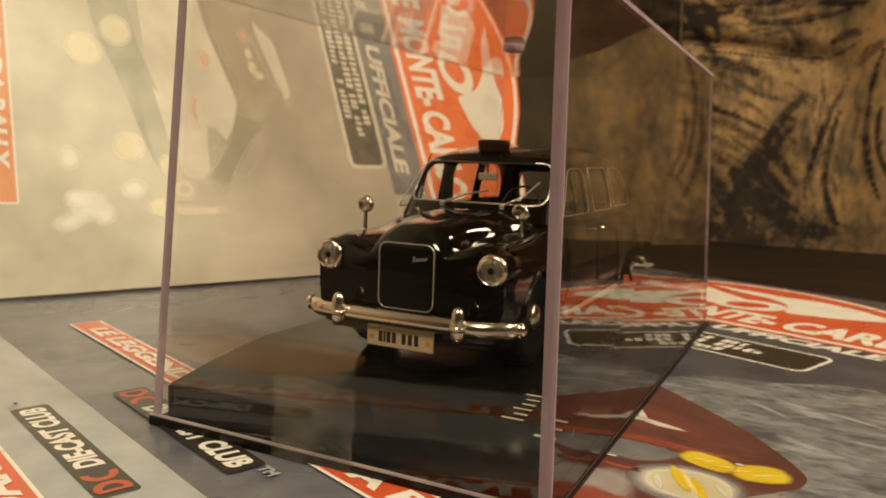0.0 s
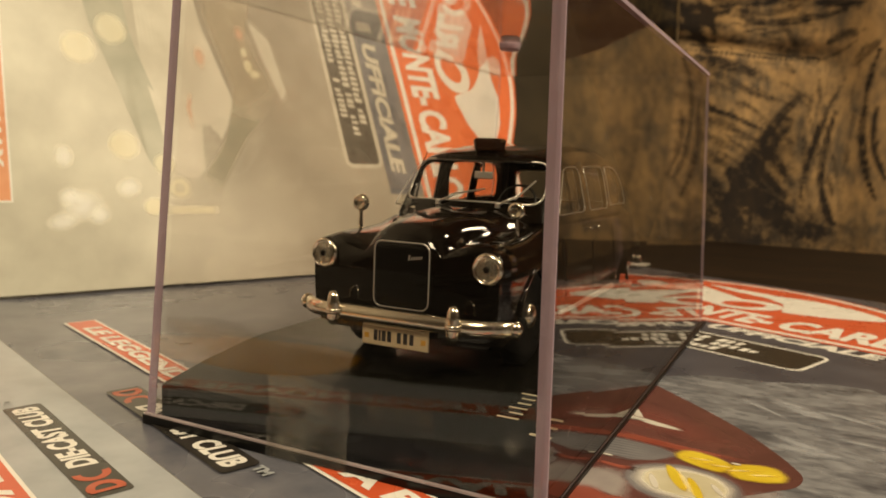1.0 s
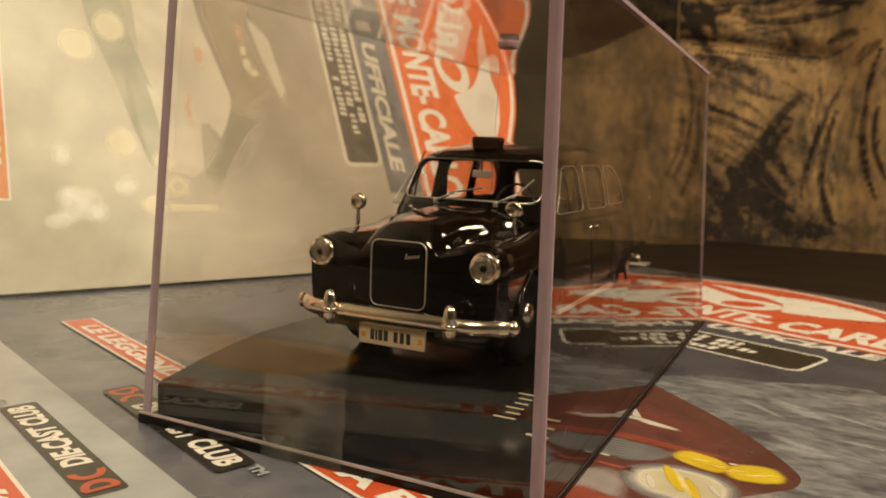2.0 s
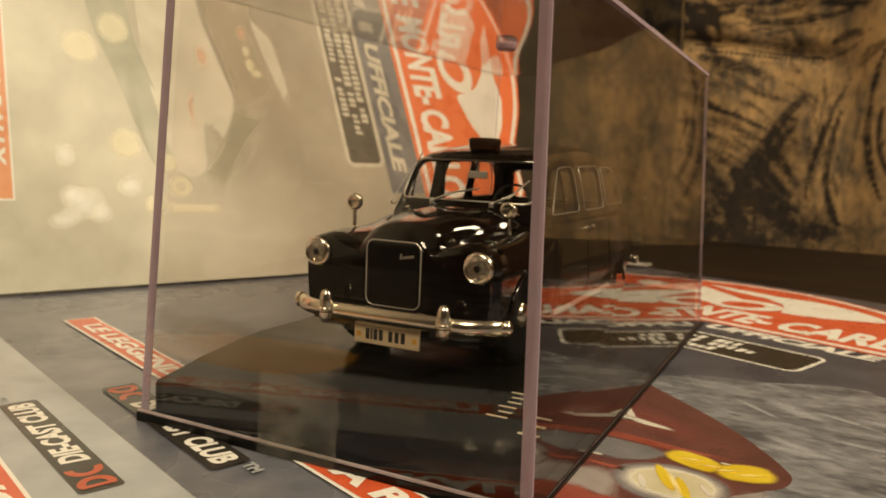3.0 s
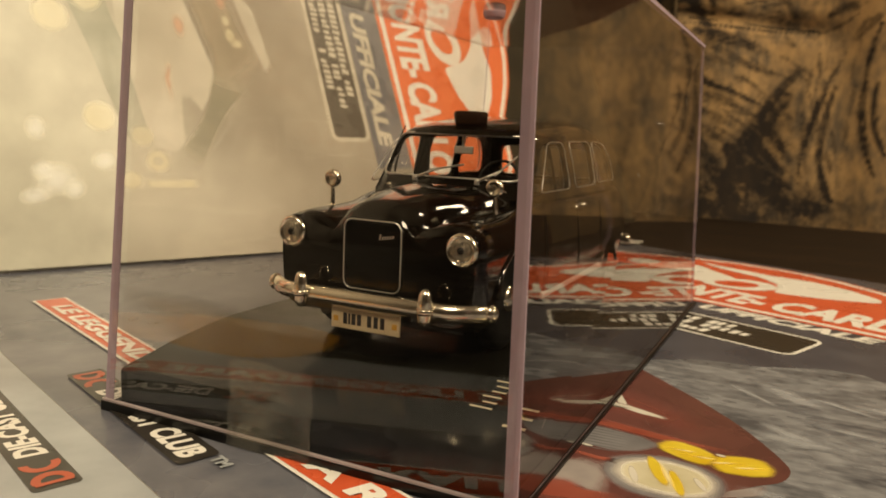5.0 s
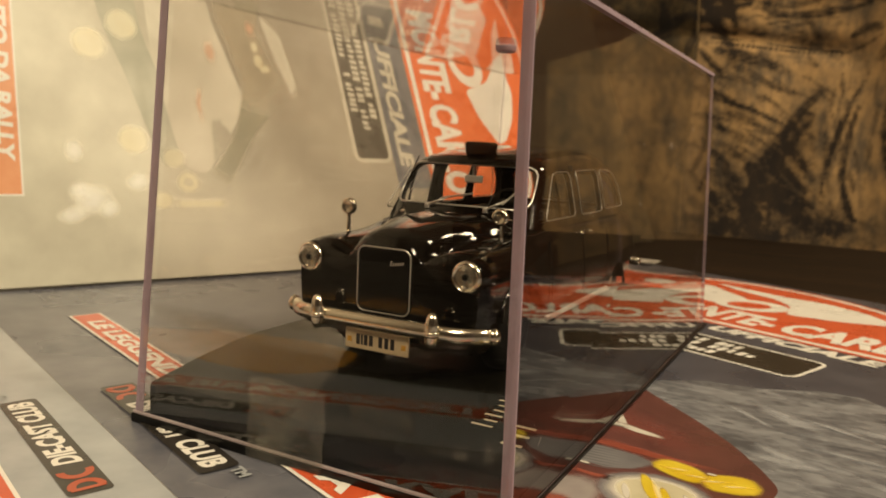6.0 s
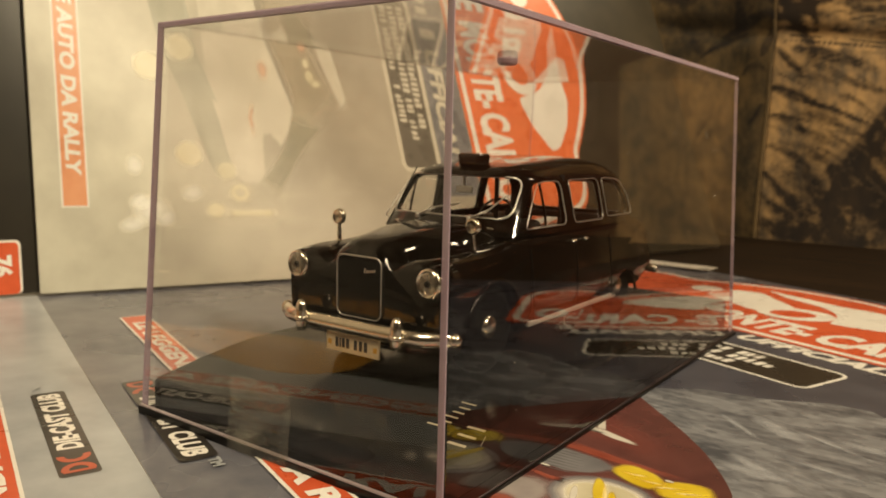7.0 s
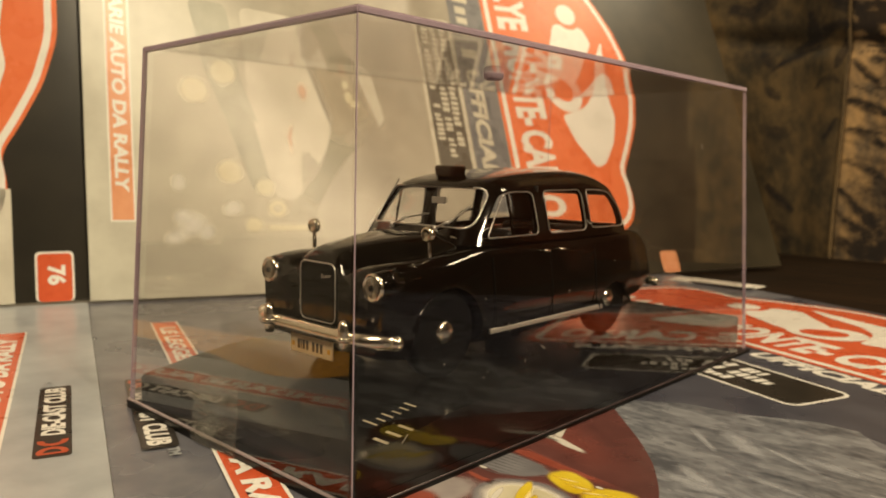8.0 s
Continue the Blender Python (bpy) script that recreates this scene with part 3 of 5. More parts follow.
TOP_STROKES = (
    # one, bend, two (x and z of each), width, strength
    (-9.0, 31.2, -7.0, 30.4, -4.5, 30.6, 1.2, 0.9), (-7.8, 29.4, -6.5, 29.8, -5.4, 30.2, 1.0, 0.9),
    (-3.5, 30.6, -1.5, 30.2, 0.5, 30.9, 0.5, 0.6), (-3.0, 29.8, 0.0, 29.6, 3.4, 30.3, 0.7, 0.8),
    (-0.5, 29.4, 0.2, 28.7, 0.3, 28.2, 0.5, 0.6), (2.6, 28.2, 3.6, 28.9, 4.2, 28.6, 0.8, 0.75),
    (-6.6, 28.9, -4.0, 28.7, -2.0, 28.4, 0.4, 0.4), (-1.5, 31.6, 2.0, 31.2, 5.0, 31.6, 0.6, 0.6),
    (-8.0, 27.9, -3.0, 27.3, 2.0, 27.0, 0.34, 0.95), (2.0, 27.0, 3.4, 27.4, 4.4, 28.2, 0.3, 0.6),
    (-5.4, 31.4, -3.4, 31.0, -1.2, 31.3, 0.8, 0.6), (1.6, 31.0, 3.0, 30.8, 4.6, 30.7, 0.5, 0.7),
)
STREAKS = (
    (-6.4, 27.2, -4.0, 26.6, -2.4, 26.0, 1.0, 0.85), (-5.6, 26.4, -3.8, 25.5, -1.8, 24.2, 0.6, 0.65),
    (-5.4, 25.2, -4.2, 25.0, -3.4, 24.6, 0.5, 0.5), (-5.4, 23.4, -3.5, 22.9, -1.5, 21.9, 0.42, 0.9),
    (-5.4, 22.6, -4.0, 22.4, -2.6, 21.5, 0.7, 0.55), (-5.4, 21.4, -3.8, 20.8, -3.0, 20.2, 0.6, 0.5),
    (-0.2, 26.8, 0.2, 26.4, 0.4, 26.0, 0.5, 0.6), (-4.8, 19.9, -3.6, 19.2, -2.8, 18.6, 0.5, 0.5),
    (-3.4, 27.0, -2.2, 26.7, -1.0, 26.8, 0.4, 0.5), (-3.0, 25.0, -1.8, 24.6, -1.2, 24.0, 0.4, 0.5),
)
SMOKE_STROKES = (
    (0.9, 24.2, -0.4, 22.8, -1.2, 21.2, 0.8, 0.8), (0.2, 22.4, -1.0, 20.8, -2.6, 18.2, 1.8, 0.75),
    (-1.2, 20.6, -0.2, 19.4, 1.0, 18.0, 0.8, 0.7), (-1.6, 19.6, -0.8, 18.2, 0.6, 17.0, 0.7, 0.8),
    (-3.2, 18.6, -2.0, 16.6, 0.2, 15.6, 1.5, 0.9), (-2.8, 17.2, -3.3, 15.6, -2.6, 14.2, 1.5, 0.9),
    (-1.2, 17.4, -0.2, 16.4, 1.2, 16.0, 0.8, 0.9), (-4.8, 18.4, -4.0, 17.0, -3.4, 16.0, 1.3, 0.75),
    (-1.0, 15.4, 1.0, 14.4, 3.5, 14.6, 1.3, 0.6), (-4.6, 14.6, -3.0, 13.8, -1.0, 13.6, 1.5, 0.7),
    (-2.2, 19.8, -1.8, 18.6, -1.0, 17.6, 0.5, 0.8),
)
STRIPES = (
    (3.6, 25.0, 2.0, 21.8, 1.6, 17.0, 0.45, 0.75), (2.4, 22.2, 1.8, 19.5, 2.1, 17.0, 0.32, 0.55),
    (3.4, 23.2, 2.6, 20.0, 3.0, 17.2, 0.6, 0.95), (3.0, 17.6, 3.3, 16.2, 3.9, 15.2, 0.65, 0.95),
    (5.8, 27.4, 5.2, 25.5, 5.2, 23.0, 0.45, 0.9), (5.3, 24.0, 4.9, 20.5, 6.4, 17.2, 0.6, 0.95),
    (6.0, 23.4, 5.7, 20.6, 6.9, 18.6, 0.55, 0.95), (4.4, 26.6, 4.9, 27.4, 5.6, 27.9, 0.9, 0.6),
    (6.6, 26.0, 8.0, 24.5, 8.4, 22.0, 0.5, 0.4), (9.6, 24.5, 9.0, 20.0, 10.4, 16.5, 0.8, 0.3),
)
TIGER_STRIPES = (
    (-7.6, 31.0, -6.8, 29.2, -5.2, 27.0, 0.8, 0.95), (-7.6, 28.8, -6.6, 28.7, -5.2, 28.5, 0.5, 0.95),
    (-7.6, 27.2, -6.8, 26.4, -5.8, 25.2, 0.6, 0.9), (-7.6, 24.4, -6.4, 24.0, -5.0, 23.4, 0.9, 0.9),
    (-7.6, 22.4, -6.4, 22.2, -5.4, 21.2, 0.7, 0.7), (-7.6, 20.2, -6.2, 19.9, -4.8, 18.8, 0.6, 0.8),
    (-7.7, 18.2, -6.6, 17.2, -4.9, 15.2, 0.7, 0.95), (-7.8, 16.6, -6.6, 15.6, -5.4, 15.0, 0.7, 0.7),
    (-6.6, 31.6, -5.8, 30.4, -5.2, 29.0, 0.7, 0.8), (-7.4, 14.6, -6.0, 14.0, -4.6, 13.8, 1.4, 0.8),
)
SMUDGES = (
    (-13.2, 26.9, -12.0, 27.8, -10.0, 28.4, 0.5, 0.95), (-11.6, 28.4, -9.6, 29.4, -7.9, 29.8, 0.9, 0.85),
    (-10.6, 30.6, -10.2, 29.6, -10.8, 28.6, 1.1, 0.8), (-14.2, 28.2, -13.7, 27.7, -13.4, 27.3, 0.8, 0.75),
    (-13.4, 25.6, -12.9, 25.0, -12.5, 24.8, 0.7, 0.7), (-9.8, 25.4, -9.2, 26.6, -8.0, 25.6, 0.45, 0.7),
    (-8.2, 23.2, -8.5, 22.4, -9.0, 21.8, 0.4, 0.85), (-13.6, 22.6, -12.6, 22.2, -11.6, 22.2, 1.0, 0.5),
    (-12.8, 18.2, -12.0, 17.4, -11.0, 16.6, 1.0, 0.9), (-12.2, 15.6, -11.4, 15.0, -11.0, 14.0, 0.9, 0.7),
    (-8.0, 28.6, -8.2, 27.6, -8.4, 26.8, 0.7, 0.8), (-16.6, 31.8, -15.0, 31.5, -13.8, 32.0, 1.8, 0.8),
)


def dye(xs, zs):
    """How much black dye the cloth took at each place: dry brush strokes with streaks of hair, over soft smoky clouds."""
    rng = np.random.default_rng(77)
    clear_of = np.ones_like(xs)
    for x, z, a, b, turn, depth in ((-1.8, 16.2, 4.2, 3.2, 0.5, 0.72), (-0.6, 20.4, 3.4, 1.6, 0.9, 0.5), (-1.0, 13.4, 9.0, 1.8, 0.0, 0.55), (-5.6, 17.4, 2.0, 4.4, 0.0, 0.5), (-4.6, 23.0, 2.4, 1.2, -0.4, 0.25), (-6.8, 30.2, 2.2, 1.5, 0.0, 0.45), (0.5, 31.2, 4.0, 0.9, 0.0, 0.35), (2.6, 14.8, 2.6, 1.4, 0.1, 0.5), (-14.4, 29.4, 2.6, 2.6, 0.2, 0.4), (-12.4, 21.6, 1.6, 2.2, 0.3, 0.3), (-9.0, 20.0, 0.9, 3.4, 0.1, 0.25), (-10.4, 30.0, 1.6, 1.6, 0.0, 0.4)):
        u = ((xs - x) * math.cos(turn) + (zs - z) * math.sin(turn)) / a
        w = ((zs - z) * math.cos(turn) - (xs - x) * math.sin(turn)) / b
        clear_of *= 1 - depth * np.exp(-(u * u + w * w) * 1.2)
    strokes = list(TOP_STROKES + STREAKS + SMOKE_STROKES + STRIPES + TIGER_STRIPES + SMUDGES)
    for k in range(190):
        x, z = rng.uniform(-7.2, 4.8), rng.uniform(13.5, 32.0)
        way = -4 if z > 27.5 else 96 if x > 1.4 else -24 if z > 20.5 or x < -4.5 else -40
        a, length = radians(way + rng.uniform(-16, 16)), rng.uniform(0.4, 1.4)
        d = (math.cos(a) * length, math.sin(a) * length)
        strokes.append((x - d[0], z - d[1], x, z + 0.15, x + d[0], z + d[1], rng.uniform(0.14, 0.42), rng.uniform(0.2, 0.65)))
    for x0, z0, x1, z1, x2, z2, width, strength in strokes:
        hair = 0.45 + 0.55 * np.array(rng.uniform(0, 1, 14)) ** 0.7
        near = (xs > min(x0, x1, x2) - 2 * width) & (xs < max(x0, x1, x2) + 2 * width) & (zs > min(z0, z1, z2) - 2 * width) & (zs < max(z0, z1, z2) + 2 * width)
        if not near.any():
            continue
        px, pz = xs[near], zs[near]
        best, off, along = np.full(px.shape, 1e9), np.zeros(px.shape), np.zeros(px.shape)
        for t in np.linspace(0, 1, 28):
            cx, cz = (1 - t) ** 2 * x0 + 2 * t * (1 - t) * x1 + t * t * x2, (1 - t) ** 2 * z0 + 2 * t * (1 - t) * z1 + t * t * z2
            wx, wz = (1 - t) * (x1 - x0) + t * (x2 - x1), (1 - t) * (z1 - z0) + t * (z2 - z1)
            n = math.hypot(wx, wz) + 1e-9
            far = np.hypot(px - cx, pz - cz)
            side = ((px - cx) * -wz + (pz - cz) * wx) / n
            closer = far < best
            best, off, along = np.where(closer, far, best), np.where(closer, side, off), np.where(closer, t, along)
        half = 0.5 * width * (0.55 + 0.45 * np.sin(np.pi * np.clip(along, 0.05, 0.95)))
        soft_edge = np.clip((1.25 * half - best) / (0.7 * half), 0, 1)
        dry = np.interp(off / width + 0.12 * np.sin(5 * along), np.linspace(-0.7, 0.7, 14), hair)
        clear_of[near] *= 1 - strength * soft_edge * soft_edge * (3 - 2 * soft_edge) * dry
    return 1 - clear_of


def cloth_top(x):
    """The height of the cloth's upper edge, which falls away at one end."""
    return 60.0 if x < 5.0 else 31.0 - 0.27 * (x - 5.0)


def throw():
    """Printed cloth hung behind the table, in loose folds: two panels that overlap, with brushed strokes dyed into it."""
    t = thing("printed_throw", (0, 51, -14), "tan cloth with black brushed strokes hanging in folds behind the table", "cloth")
    edge = -7.8
    levels = [0, 3] + [6 + 0.17 * k for k in range(160)] + [34, 38, 44, 52, 60]
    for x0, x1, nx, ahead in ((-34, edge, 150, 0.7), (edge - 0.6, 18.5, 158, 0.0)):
        across = [x0 + (x1 - x0) * i / nx for i in range(nx + 1)]
        verts, faces = [], []
        for z in levels:
            for x in across:
                h = min(z, cloth_top(x))
                verts.append((x, drape(x, h) - ahead, h))
        for j in range(len(levels) - 1):
            for i in range(nx):
                if levels[j] >= min(cloth_top(across[i]), cloth_top(across[i + 1])):
                    continue
                a = j * (nx + 1) + i
                faces.append((a, a + 1, a + nx + 2, a + nx + 1))
        ob = solid("cloth_panel", verts, faces, "shaded_cloth" if ahead else "cloth", t, smooth=True)
        places = np.array(verts)
        held = ob.data.attributes.new("dye", "FLOAT", "POINT")
        held.data.foreach_set("value", dye(places[:, 0], places[:, 2]).astype(np.float32))
        thick = ob.modifiers.new("thickness", "SOLIDIFY")
        thick.thickness, thick.offset = 0.0012, 0
    part("hem", tube(bmesh.new(), [(edge, drape(edge, z) - 0.72, z) for z in range(0, 61, 2)], 0.13, 6), "hem_cloth", t, "rolled hem", smooth=True)
    part("seam", tube(bmesh.new(), [(x, drape(x, 27.4 - 0.12 * x) - 0.02, 27.4 - 0.12 * x) for x in range(-7, 3)], 0.07, 6), "cloth_ink", t, "black stitched seam", smooth=True)


throw()


# ------------------------------------------------------------ the magazines
TURN_A = radians(-21)
UA, VA = (math.cos(TURN_A), math.sin(TURN_A)), (-math.sin(TURN_A), math.cos(TURN_A))


def flat_onto(sign):
    def onto(p, q, h):
        return (sign * (UA[0] * p + VA[0] * q), sign * (UA[1] * p + VA[1] * q), h)

    return onto


def book_block(onto, p0, p1, q0, q1, depth, nu=1, nv=1, under=0.004):
    """A closed slab under a page's surface, as a bmesh."""
    bm = bmesh.new()
    top, low = {}, {}
    for j in range(nv + 1):
        for i in range(nu + 1):
            p, q = p0 + (p1 - p0) * i / nu, q0 + (q1 - q0) * j / nv
            top[i, j], low[i, j] = bm.verts.new(onto(p, q, -under)), bm.verts.new(onto(p, q, -depth))
    for j in range(nv):
        for i in range(nu):
            bm.faces.new((top[i, j], top[i + 1, j], top[i + 1, j + 1], top[i, j + 1]))
            bm.faces.new((low[i, j], low[i, j + 1], low[i + 1, j + 1], low[i + 1, j]))
    for i in range(nu):
        bm.faces.new((top[i, 0], low[i, 0], low[i + 1, 0], top[i + 1, 0]))
        bm.faces.new((top[i, nv], top[i + 1, nv], low[i + 1, nv], low[i, nv]))
    for j in range(nv):
        bm.faces.new((top[0, j], top[0, j + 1], low[0, j + 1], low[0, j]))
        bm.faces.new((top[nu, j], low[nu, j], low[nu, j + 1], top[nu, j + 1]))
    return bm


def slate_magazine():
    m = thing("magazine", (0, 0, 0), "slate-grey rally magazine lying face up under the display case", "magazine", "rally magazines")
    onto = flat_onto(1)
    part("page_block", book_block(onto, -26, 24, -3.3, 24.7, 0.2), "paper_edge", m)
    page = Page(m, onto)
    page.sheet("cover", -26, 24, -3.3, 24.7, "slate_cover", 0, 2, 2)
    page.soft("photo_stain", soft_polygon([(-17.5, 1.0), (-14, 2.8), (-10.5, 2.6), (-6, 1.6), (-6.5, 0.2), (-12, 0.2)], 1.4), "soft_brown", 1)
    page.shape("navy_band", [(-12, 8.2), (-3.0, 8.2), (-1.9, 9.4), (0.5, 11.2), (6, 10.6), (24, 9.5), (24, 24.7), (-12, 24.7)], "navy_ink", 1, (-2, 14))
    page.shape("rock_photo", [(-12, 7.2), (-3.0, 8.3), (-2.4, 9.2), (-1.2, 9.9), (-0.2, 11.0), (0.6, 11.3), (1.4, 10.8), (3.5, 10.9), (6, 10.2), (24, 9.2), (24, -0.3), (2, -0.3), (-6, 0.8)], "rock_ink", 2, (3, 6))
    page.shape("photo_car_body", soft_polygon([(-9.5, 5.0), (-6.5, 6.9), (-3.2, 7.6), (-2.2, 7.15), (-0.75, 6.5), (0.3, 5.92), (1.2, 5.25), (1.75, 4.75), (1.85, 4.2), (1.5, 3.5), (1.9, 2.2), (1.6, 0.6), (-6.5, 0.4)], 0.4), "maroon_ink", 3, (-2.5, 3.4))
    page.soft("photo_bonnet_light", soft_polygon([(-4.6, 4.3), (-2.3, 6.3), (-0.5, 5.9), (0.8, 5.2), (0.4, 4.6), (-2.0, 4.4)], 0.5), "soft_maroon", 4)
    page.soft("photo_bonnet_edge", soft_polygon([(-2.6, 3.4), (-1.65, 4.15), (-0.2, 4.46), (1.0, 4.75), (1.0, 4.55), (-0.1, 4.1), (-1.5, 3.75)], 0.12), "soft_scarlet", 5)
    page.soft("photo_car_trim", soft_polygon([(-3.2, 4.25), (-1.95, 5.07), (-1.6, 5.15), (-0.72, 5.17), (-0.62, 5.06), (-1.18, 4.91), (-1.9, 4.90), (-3.0, 4.12)], 0.08), "soft_bright", 5, (-1.4, 5.02))
    page.soft("photo_car_trim", soft_polygon([(-2.2, 5.65), (-2.05, 5.6), (-1.55, 5.1), (-1.75, 5.0)], 0.05), "soft_bright", 5)
    page.soft("photo_car_grille", soft_polygon([(-2.6, 2.9), (-1.55, 3.75), (-0.53, 4.08), (0.0, 4.0), (-0.1, 3.45), (-0.45, 3.05), (-1.14, 2.85), (-2.0, 2.3)], 0.15), "soft_slate", 4)
    for k in range(9):
        a, b = Vector((-1.95 + 0.09 * k, 3.48 - 0.10 * k)), Vector((-0.62 + 0.06 * k, 4.02 - 0.10 * k))
        page.soft("photo_grille_line", [tuple(a), tuple(a.lerp(b, 0.5) + Vector((0.02, -0.018))), tuple(b), tuple(a.lerp(b, 0.5) + Vector((-0.02, 0.018)))], "soft_slot", 5, rings=3)
    page.soft("photo_car_panel", soft_polygon([(-2.2, 0.9), (-0.9, 2.2), (-0.65, 2.62), (-0.2, 2.6), (0.2, 2.2), (0.45, 1.6), (-0.13, 1.5), (-0.4, 0.9)], 0.25), "soft_lilac", 4)
    page.soft("photo_car_panel", soft_polygon([(-1.9, 0.6), (-0.33, 1.75), (0.1, 1.62), (0.6, 1.95), (0.75, 1.6), (0.5, 1.2), (-0.6, 0.5)], 0.2), "soft_scarlet", 5)
    page.soft("photo_car_seam", soft_polygon([(-1.0, 2.6), (-0.5, 2.72), (-0.2, 2.9), (0.0, 2.75), (-0.4, 2.55), (-0.95, 2.45)], 0.08), "soft_scarlet", 5)
    page.soft("photo_dash", oval(-0.91, 2.92, 0.12, 0.045, 16, 0.3), "soft_bright", 6, rings=4)
    page.soft("photo_bumper", soft_polygon([(1.1, 2.4), (1.45, 2.85), (1.95, 3.6), (1.75, 4.0), (1.35, 3.1)], 0.1), "soft_lilac", 4)
    page.soft("photo_headlamp_rim", oval(0.58, 2.86, 1.04, 0.88, turn=0.35), "soft_slate", 5)
    page.soft("photo_headlamp_ring", oval(0.59, 2.87, 0.90, 0.74, turn=0.35), "soft_bright", 6)
    page.soft("photo_headlamp", oval(0.60, 2.88, 0.74, 0.58, turn=0.35), "soft_straw", 7)
    for cx, cy, a, b, turn, tone in ((0.40, 2.98, 0.62, 0.13, -0.78, "soft_lemon"), (0.82, 2.82, 0.50, 0.10, -0.85, "soft_lemon"), (0.60, 2.92, 0.62, 0.07, -0.80, "soft_glint"), (0.24, 2.55, 0.34, 0.07, -0.85, "soft_bright"), (1.08, 3.05, 0.26, 0.06, -0.7, "soft_bright")):
        page.soft("photo_headlamp_spark", oval(cx, cy, a, b, 24, turn), tone, 8 if tone == "soft_lemon" else 9, rings=5)
    page.soft("photo_fog_lamp", oval(0.33, 4.0, 0.58, 0.37, 30, -0.05, 2.5), "soft_lemon", 8)
    page.soft("photo_fog_lamp", oval(1.16, 4.22, 0.56, 0.44, 30, 0.75, 2.5), "soft_lemon", 7)
    rng = random.Random(8)
    for k in range(4):
        page.soft("photo_fog_streak", oval(0.08 + 0.18 * k, 3.92 + 0.08 * (k % 2), 0.26, 0.05, 16, 0.55), "soft_glint" if k % 2 else "soft_amber", 10, rings=5)
        page.soft("photo_fog_streak", oval(0.92 + 0.17 * k, 4.06 + 0.10 * (k % 2) + 0.06 * k, 0.28, 0.05, 16, 0.85), "soft_amber" if k % 2 else "soft_glint", 10, rings=5)
    page.soft("photo_lamp_joint", oval(0.76, 4.30, 0.10, 0.05, 16, 0.3), "soft_bright", 11, rings=4)
    page.soft("photo_low_lamp", oval(1.15, 1.62, 0.55, 0.42, 24, 0.6), "soft_lemon", 8)
    rng = random.Random(5)
    for k in range(80):
        u, v = rng.uniform(-2.0, 9.0), rng.uniform(2.5, 10.2)
        if v < (7.2 - 0.75 * (u + 1.5) if u < 1.9 else 2.4) + 0.5 or v > min(9.7, 9.6 + u):
            continue
        page.soft("photo_rock_light" if k % 3 else "photo_rock_crack", oval(u, v, rng.uniform(0.3, 1.0), rng.uniform(0.08, 0.28), 18, rng.uniform(-0.45, 0.25)), "soft_rock" if k % 3 else "soft_dark_rock", 3 + k % 5, rings=4)
    rally_plate(page, -7.5, 15.3, 2)
    page.words("UFFICIALE", -5.45, -0.35, 14.45, 15.2, "white_ink", 3, slant=0.25)
    page.bars(-15.0, -6.0, 14.45, 15.2, 12, "white_ink", 3, 4)
    info_label(page, -10.6, -1.15, 11.4, 13.6, 3, 11)
    title_strip(page, -16.3, 1.9, -1.5, -0.62, -15.3, 1.0, 9)
    club_label(page, -9.4, -4.2, -2.72, -2.02, 9)


def grey_magazine():
    m = thing("magazine", (0, 0, 0), "pale grey rally magazine lying face up, edge against another", "magazine", "rally magazines")
    onto = flat_onto(-1)
    part("page_block", book_block(onto, -24, 26, 3.34, 34, 0.2), "paper_edge", m)
    page = Page(m, onto)
    page.sheet("cover", -24, 26, 3.31, 34, "grey_cover", 0, 2, 2)
    # unseen black sheet, added so that the case's reflections stay dark
    page.sheet("unseen_dark_sheet", -24, 26, 7.7, 34, "black_ink", 1, 2, 2)
    page.shape("orange_photo", soft_polygon([(4.5, 9.9), (4.6, 8.3), (5.15, 7.4), (6.2, 6.95), (7.7, 7.4), (9.2, 8.2), (12, 8.9), (17, 9.6), (17, 11.5), (11, 11.2), (8, 11.2), (5.6, 10.8)], 0.5), "photo_orange", 3, (7.6, 9.4))
    page.shape("dark_photo_patch", soft_polygon([(-8, 7.0), (1.5, 7.4), (4.0, 7.6), (4.7, 9.8), (2, 13), (-8, 14)], 0.8), "black_ink", 2, (-1, 9.5))
    title_strip(page, -1.6, 16.4, 5.15, 6.12, -0.3, 15.4, 2)
    club_label(page, 4.57, 9.5, 3.92, 4.6, 2)


C_FOOT, C_WAY = (-20.7, 4.5), Vector((0.36, 0.933)).normalized()


def upright_onto(back):
    """Across runs down the standing page, up runs along its foot; the sheet leans back, more so at its far end."""

    def onto(p, q, h):
        lean = radians(7 + 17 * min(max(q, 0), 15) / 15)
        rise = -p
        step = rise * math.sin(lean) - 4.8 * (math.sin(lean) - math.sin(radians(7))) - h + back
        x = C_FOOT[0] + q * C_WAY.x - step * C_WAY.y
        y = C_FOOT[1] + q * C_WAY.y + step * C_WAY.x
        return (x, y, rise * math.cos(lean) + h * math.sin(lean))

    return onto


